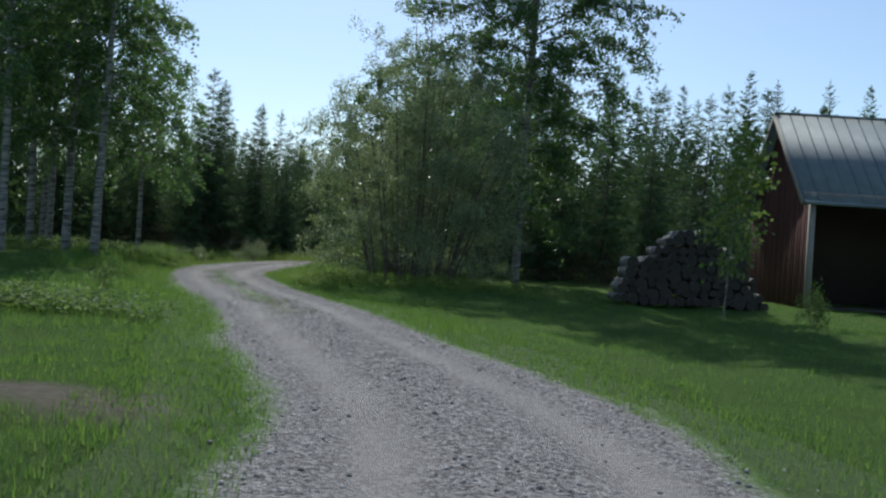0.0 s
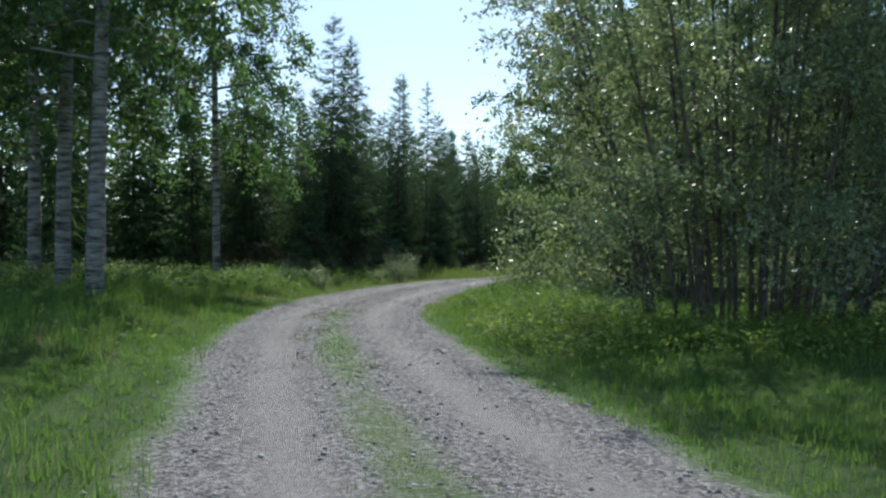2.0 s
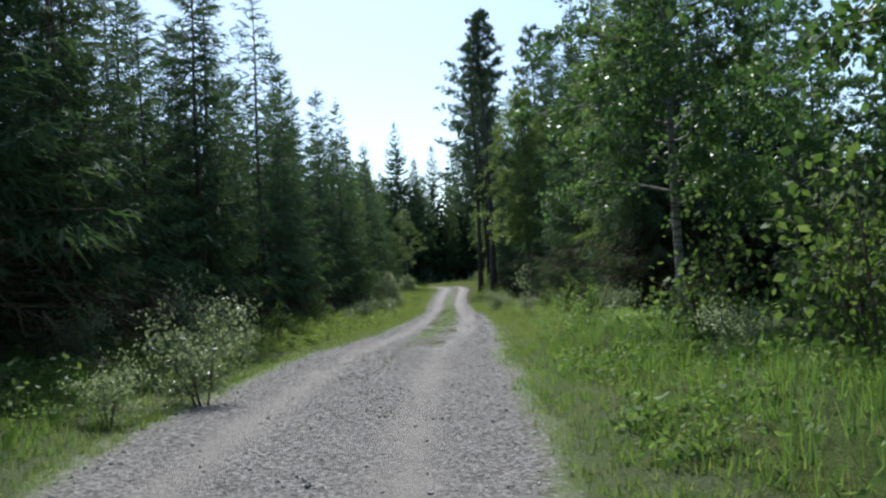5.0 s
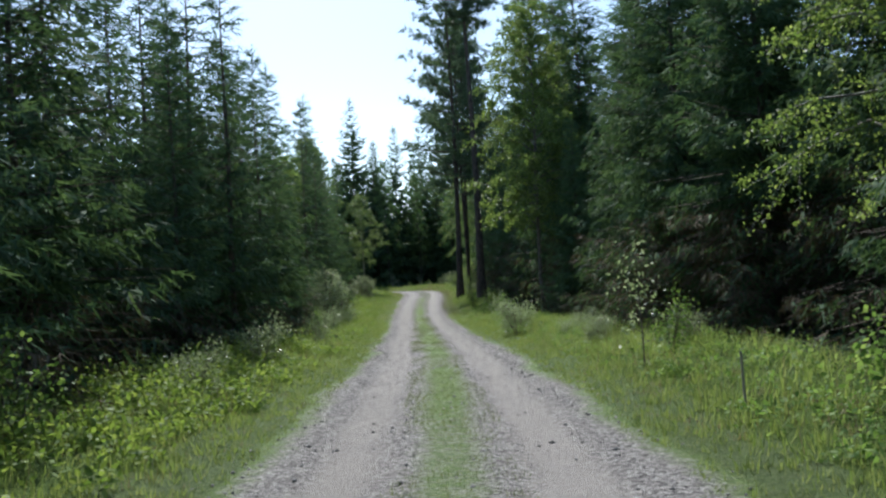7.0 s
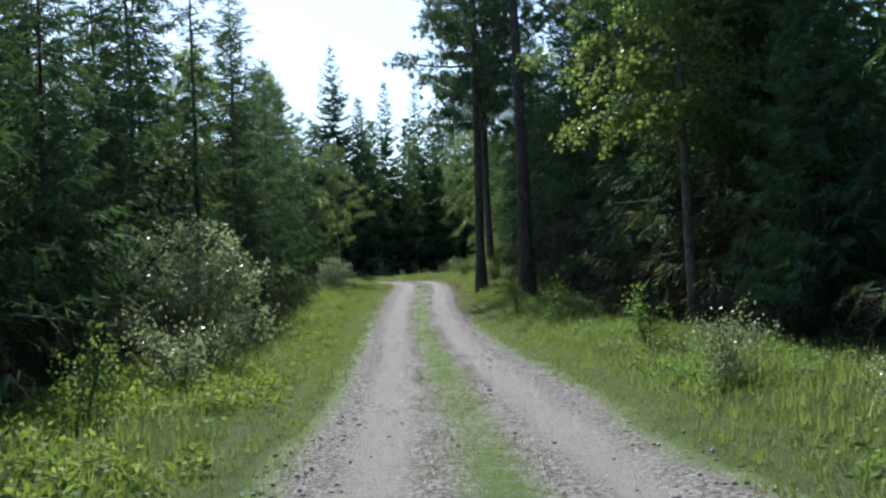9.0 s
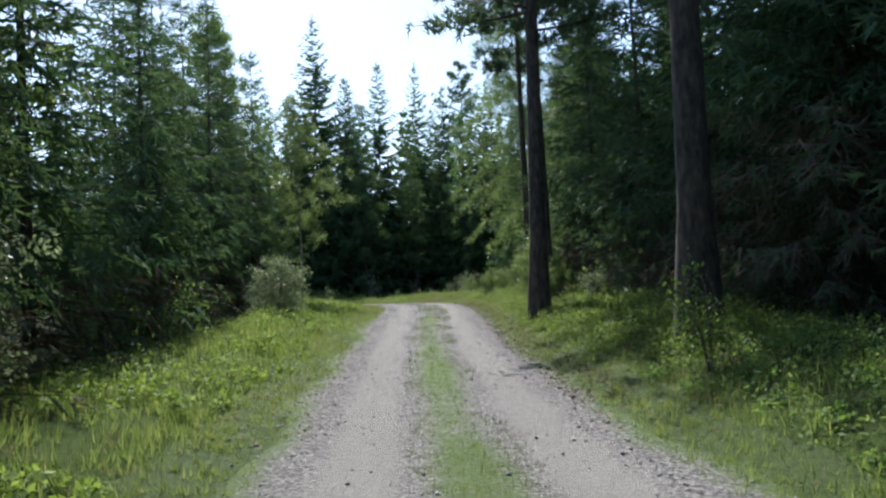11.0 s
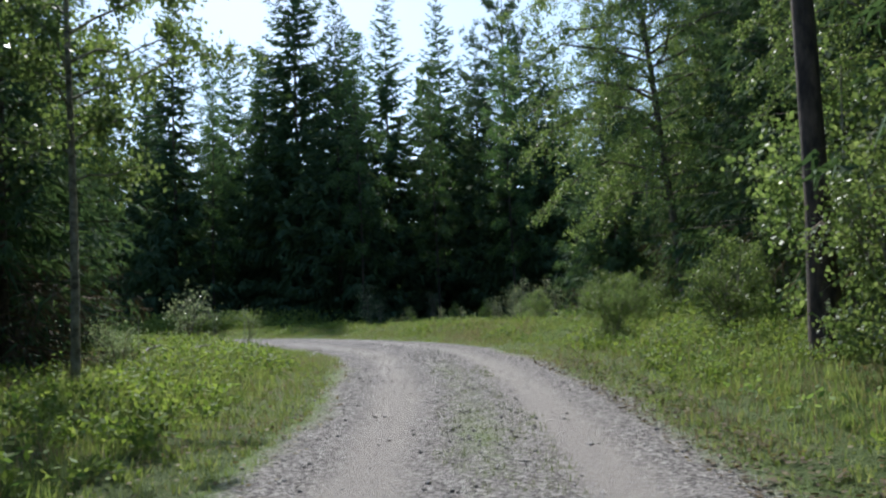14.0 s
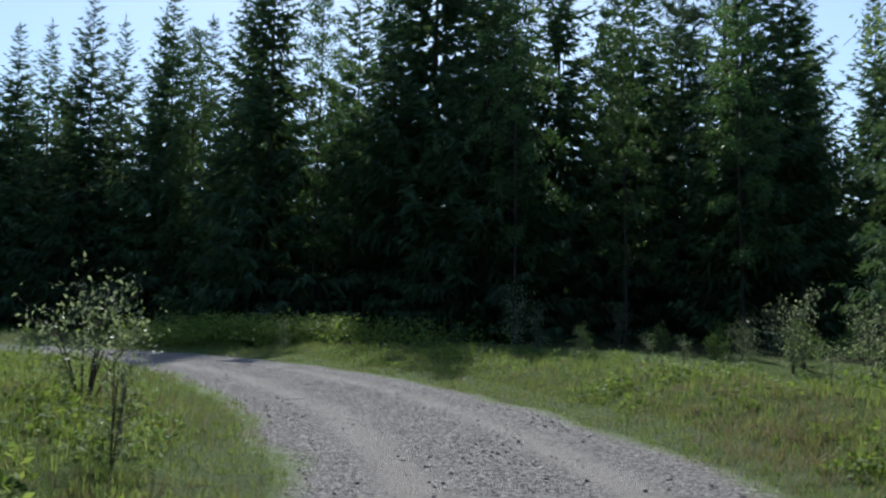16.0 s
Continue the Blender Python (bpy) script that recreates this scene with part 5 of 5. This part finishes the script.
keep = (r.rand(len(x)) < np.interp(y, [54, 60, 112, 128], [0.3, 1, 0.9, 0.15])) & (wave(x, y, 1.6, 16) * 0.7 > -0.42 + np.abs(e + 1.5))
x, y, e = tuft(x[keep], y[keep], e[keep], r, 8, 0.04)
keep = np.ones(len(x), bool)
blades("median_grass", "short grass strip between the wheel tracks", x[keep], y[keep], r.uniform(0.03, 0.12, keep.sum()), 0.010, M_GRASS, r, 0.9, 0.075)
x, y, e, r = scatter(42000, 15, 54, -1.65 - 0.55, -1.65 + 0.45, 75, sides=(1,))
mid = -1.65 - np.interp(y, [15, 22, 28, 40], [0.3, 0.1, 0.0, 0.15])
keep = (wave(x, y, 1.2, 17) > -0.22 + 0.9 * np.abs(e - mid)) & (r.rand(len(x)) < np.interp(y, [15, 18, 29, 34, 50], [0.5, 1, 0.9, 0.12, 0.2]))
x, y, e = tuft(x[keep], y[keep], e[keep], r, 8, 0.04)
keep = np.ones(len(x), bool)
blades("median_grass", "short grass tufts between the wheel tracks", x[keep], y[keep], r.uniform(0.04, 0.12, keep.sum()), 0.014, M_GRASS, r, 0.7, 0.07)


def lawn(n, x0, x1, y0, y1, seed):
    r = np.random.RandomState(seed)
    x, y = r.uniform(x0, x1, n), y0 + (y1 - y0) * r.rand(n) ** 1.35
    d, _ = off_road(x, y)
    e = np.abs(d) - half_width(y)
    keep = (e > -0.18) & ~((x > 11.5) & (y > 27.8) & (y < 33.5)) & (bare_earth(x, y) < 0.3 + 0.6 * r.rand(n) ** 4)
    return x[keep], y[keep], e[keep], r


x, y, e, r = lawn(140000, -17, 0.5, 4, 35, 76)
blades("lawn_grass", "short green meadow grass in the open yard", x, y, r.uniform(0.05, 0.13, len(x)) * (1 + 0.8 * (wave(x, y, 0.7, 18) > 0.1)), 0.010, M_LAWN, r, 0.8)
x, y, e, r = lawn(130000, -4, 16, 5, 42, 77)
blades("lawn_grass", "mown green grass in front of the barn", x, y, r.uniform(0.05, 0.12, len(x)) * (1 + 1.2 * (y > 24) * (e < 5)), 0.010, M_LAWN, r, 0.8)
r = np.random.RandomState(78)
n = 1100
x, y = r.normal(-7.0, 1.3, n), r.normal(12.9, 0.5, n)
keep = off_road(x, y)[0] < -2.3
x, y = x[keep], y[keep]
n = len(x)
herbs("low_shrubs", "patch of low leafy shrubs in the meadow", x, y, r.uniform(0.15, 0.42, n), 0.07, 10, M_WEED, r)
n = 1500
x, y = r.normal(-1.8, 2.4, n), r.normal(26.6, 1.0, n)
keep = np.abs(off_road(x, y)[0]) > 2.1
herbs("low_herbs", "lush herbs at the foot of the willow", x[keep], y[keep], r.uniform(0.15, 0.4, keep.sum()), 0.055, 14, M_HERB, r)
n = 1500
x, y = r.uniform(-22, -11.5, n), r.normal(33.5, 2.0, n)
herbs("low_herbs", "herbs and grass under the birches", x, y, r.uniform(0.15, 0.5, n), 0.09, 9, M_WEED, r)


# brown leaf litter on the shoulder and low berry shrubs under the pines
x, y, e, r = scatter(5000, 100, 127, -0.25, 0.5, 80, sides=(1,))
n = len(x)
litter = Build()
dd = r.normal(0, 1, (n, 3)) * (1, 1, 0.15)
litter.leaves(np.stack([x, y, np.maximum(ground_z(x, y), np.interp(y, gyy, gzz)) + 0.03], 1), dd, np.tile((0.1, 0.05, 1.0), (n, 1)) + r.normal(0, 0.25, (n, 3)), r.uniform(0.03, 0.07, n), r.uniform(0.02, 0.045, n))
tagged(new("leaf_litter", litter.mesh("leaf_litter", M_DRY)), "brown fallen leaves along the gravel shoulder", "leaf litter", "", "stuff")
x, y, e, r = scatter(5000, 98, 130, -0.3, 0.8, 86)
n = len(x)
pale = Build()
pale.leaves(np.stack([x, y, np.maximum(ground_z(x, y), np.interp(y, gyy, gzz)) + 0.035], 1), r.normal(0, 1, (n, 3)) * (1, 1, 0.2), np.tile((0.1, 0.05, 1.0), (n, 1)) + r.normal(0, 0.3, (n, 3)), r.uniform(0.025, 0.06, n), r.uniform(0.015, 0.04, n))
tagged(new("leaf_litter", pale.mesh("leaf_litter", M_STRAW)), "pale dry leaves and straw beside the wheel tracks", "leaf litter", "", "stuff")
r = np.random.RandomState(81)
n = 2600
x, y = r.uniform(-2.6, 5.0, n), r.uniform(103, 128, n)
keep = (off_road(x, y)[0] > 2.4) & (wave(x, y, 1.0, 19) > -0.2) & (r.rand(n) < np.interp(x, [-2, 0, 2], [1, 0.6, 0.25]))
herbs("berry_shrubs", "low green berry shrubs on the forest floor", x[keep], y[keep], r.uniform(0.10, 0.28, keep.sum()), 0.048, 10, M_WEED, r)
n = 1400
x, y = r.normal(-13.6, 2.4, n), r.normal(152.6, 0.8, n)
keep = off_road(x, y)[0] > 2.6
x, y = x[keep], y[keep]
n = len(x)
herbs("fern_patch", "mound of bright ferns at the forest edge", x, y, r.uniform(0.25, 0.95, n), 0.10, 12, M_HERB, r)
n = 900
x, y = r.normal(2.6, 1.2, n), r.normal(131.4, 0.9, n)
herbs("fern_patch", "mound of bright leafy ferns beside the verge", x, y, r.uniform(0.2, 0.6, n), 0.075, 14, M_HERB, r)


n = 1500
x, y = r.uniform(-4.5, 8.0, n), r.uniform(39, 62, n)
keep = off_road(x, y)[0] > 2.6
herbs("forest_herbs", "shade herbs on the forest floor by the road", x[keep], y[keep], r.uniform(0.15, 0.5, keep.sum()), 0.09, 9, M_WEED, r)
n = 1500
x, y = r.uniform(-26, -11.0, n), r.uniform(36, 48, n)
keep = off_road(x, y)[0] < -2.6
herbs("forest_herbs", "shade herbs under the birches and spruces", x[keep], y[keep], r.uniform(0.15, 0.5, keep.sum()), 0.09, 9, M_WEED, r)


n = 1800
x, y = r.uniform(1.5, 10.0, n), r.uniform(132.5, 152, n)
keep = off_road(x, y)[0] > 5.0
herbs("forest_herbs", "shade herbs and ferns at the forest edge", x[keep], y[keep], r.uniform(0.15, 0.5, keep.sum()), 0.08, 9, M_WEED, r)


def stake(x, y, hgt, lean):
    root = tagged(new("marker_stake"), "thin weathered wooden stake in the roadside grass", "stake", "stakes on the verge")
    b = Build()
    b.tube([(0, 0, -0.15), (lean * 0.5, 0.01, hgt * 0.5), (lean, 0, hgt)], [0.014, 0.013, 0.011], 6)
    part("shaft", b, M_GREYWOOD, root)
    root.matrix_world = Matrix.Translation((x, y, gz(x, y)))


for x, y, hgt, lean in ((-8.3, 133.3, 0.65, 0.02), (-9.6, 129.6, 0.75, 0.01), (-4.6, 63.0, 0.5, -0.02)):
    stake(x, y, hgt, lean)
bl = Build()
bl.tube([(0, 0, 0.01), (0.14, 0.03, 0.02), (0.32, 0.02, 0.012)], [0.011, 0.012, 0.007], 6)
fb = tagged(new("fallen_branch", bl.mesh("fallen_branch", M_GREYWOOD)), "short pale fallen branch on the gravel edge", "branch")
fb.matrix_world = Matrix.Translation((-6.75, 131.8, gz(-6.75, 131.8) + 0.06))

for k, (x, y, turn, size) in enumerate(((-8.7, 129.3, 40, 1.9), (-8.2, 130.4, 115, 1.2), (-9.2, 128.4, 75, 2.2))):
    fb = tagged(new("fallen_branch", bl.mesh("fallen_branch", M_GREYWOOD)), "dead grey branch lying in the roadside grass", "branch")
    fb.matrix_world = Matrix.Translation((x, y, gz(x, y) + 0.06)) @ Matrix.Rotation(radians(turn), 4, "Z") @ Matrix.Rotation(radians(-9), 4, "Y") @ Matrix.Scale(size, 4)


def stones(n, y0, y1, seed):
    r = np.random.RandomState(seed)
    x, y, e, r = scatter(n, y0, y1, -1.9, 0.22, seed)
    keep = (r.rand(n) < np.where(np.abs(np.abs(e + 1.6) - 0.8) < 0.3, 0.35, 1.0))
    keep &= ~((np.abs(off_road(x, y)[0]) < 0.38) & (y > 57) & (y < 116) & (r.rand(n) < 0.85))
    x, y = x[keep], y[keep]
    m = len(x)
    size = 0.007 + 0.019 * r.rand(m) ** 2.6
    o = np.array([(1, 0, 0), (-1, 0, 0), (0, 1, 0), (0, -1, 0), (0, 0, 0.7), (0, 0, -0.5)], float)
    a = r.uniform(0, 6.28, m)
    v = o[None] * (size[:, None, None] * r.uniform(0.6, 1.4, (m, 6, 1)))
    ca, sa = np.cos(a)[:, None], np.sin(a)[:, None]
    v = np.stack([v[..., 0] * ca - v[..., 1] * sa, v[..., 0] * sa + v[..., 1] * ca, v[..., 2]], -1)
    d, _ = off_road(x, y)
    z = np.interp(y, gyy, gzz) + 0.012 + 0.035 * (1 - (d / 1.6) ** 2) - 0.035 * np.exp(-((np.abs(d) - 0.8) / 0.25) ** 2) + 0.004
    v += np.stack([x, y, z], 1)[:, None]
    f = np.array([(0, 2, 4), (2, 1, 4), (1, 3, 4), (3, 0, 4), (2, 0, 5), (1, 2, 5), (3, 1, 5), (0, 3, 5)])
    t = (f[None] + 6 * np.arange(m)[:, None, None]).reshape(-1, 3)
    me = mesh_of("gravel_stones", v.reshape(-1, 3), None, t, mats=(M_STONE,))
    return tagged(new("gravel_stones", me), "loose grey gravel stones on the road", "gravel", "", "stuff")


stones(26000, 3, 148, 79)
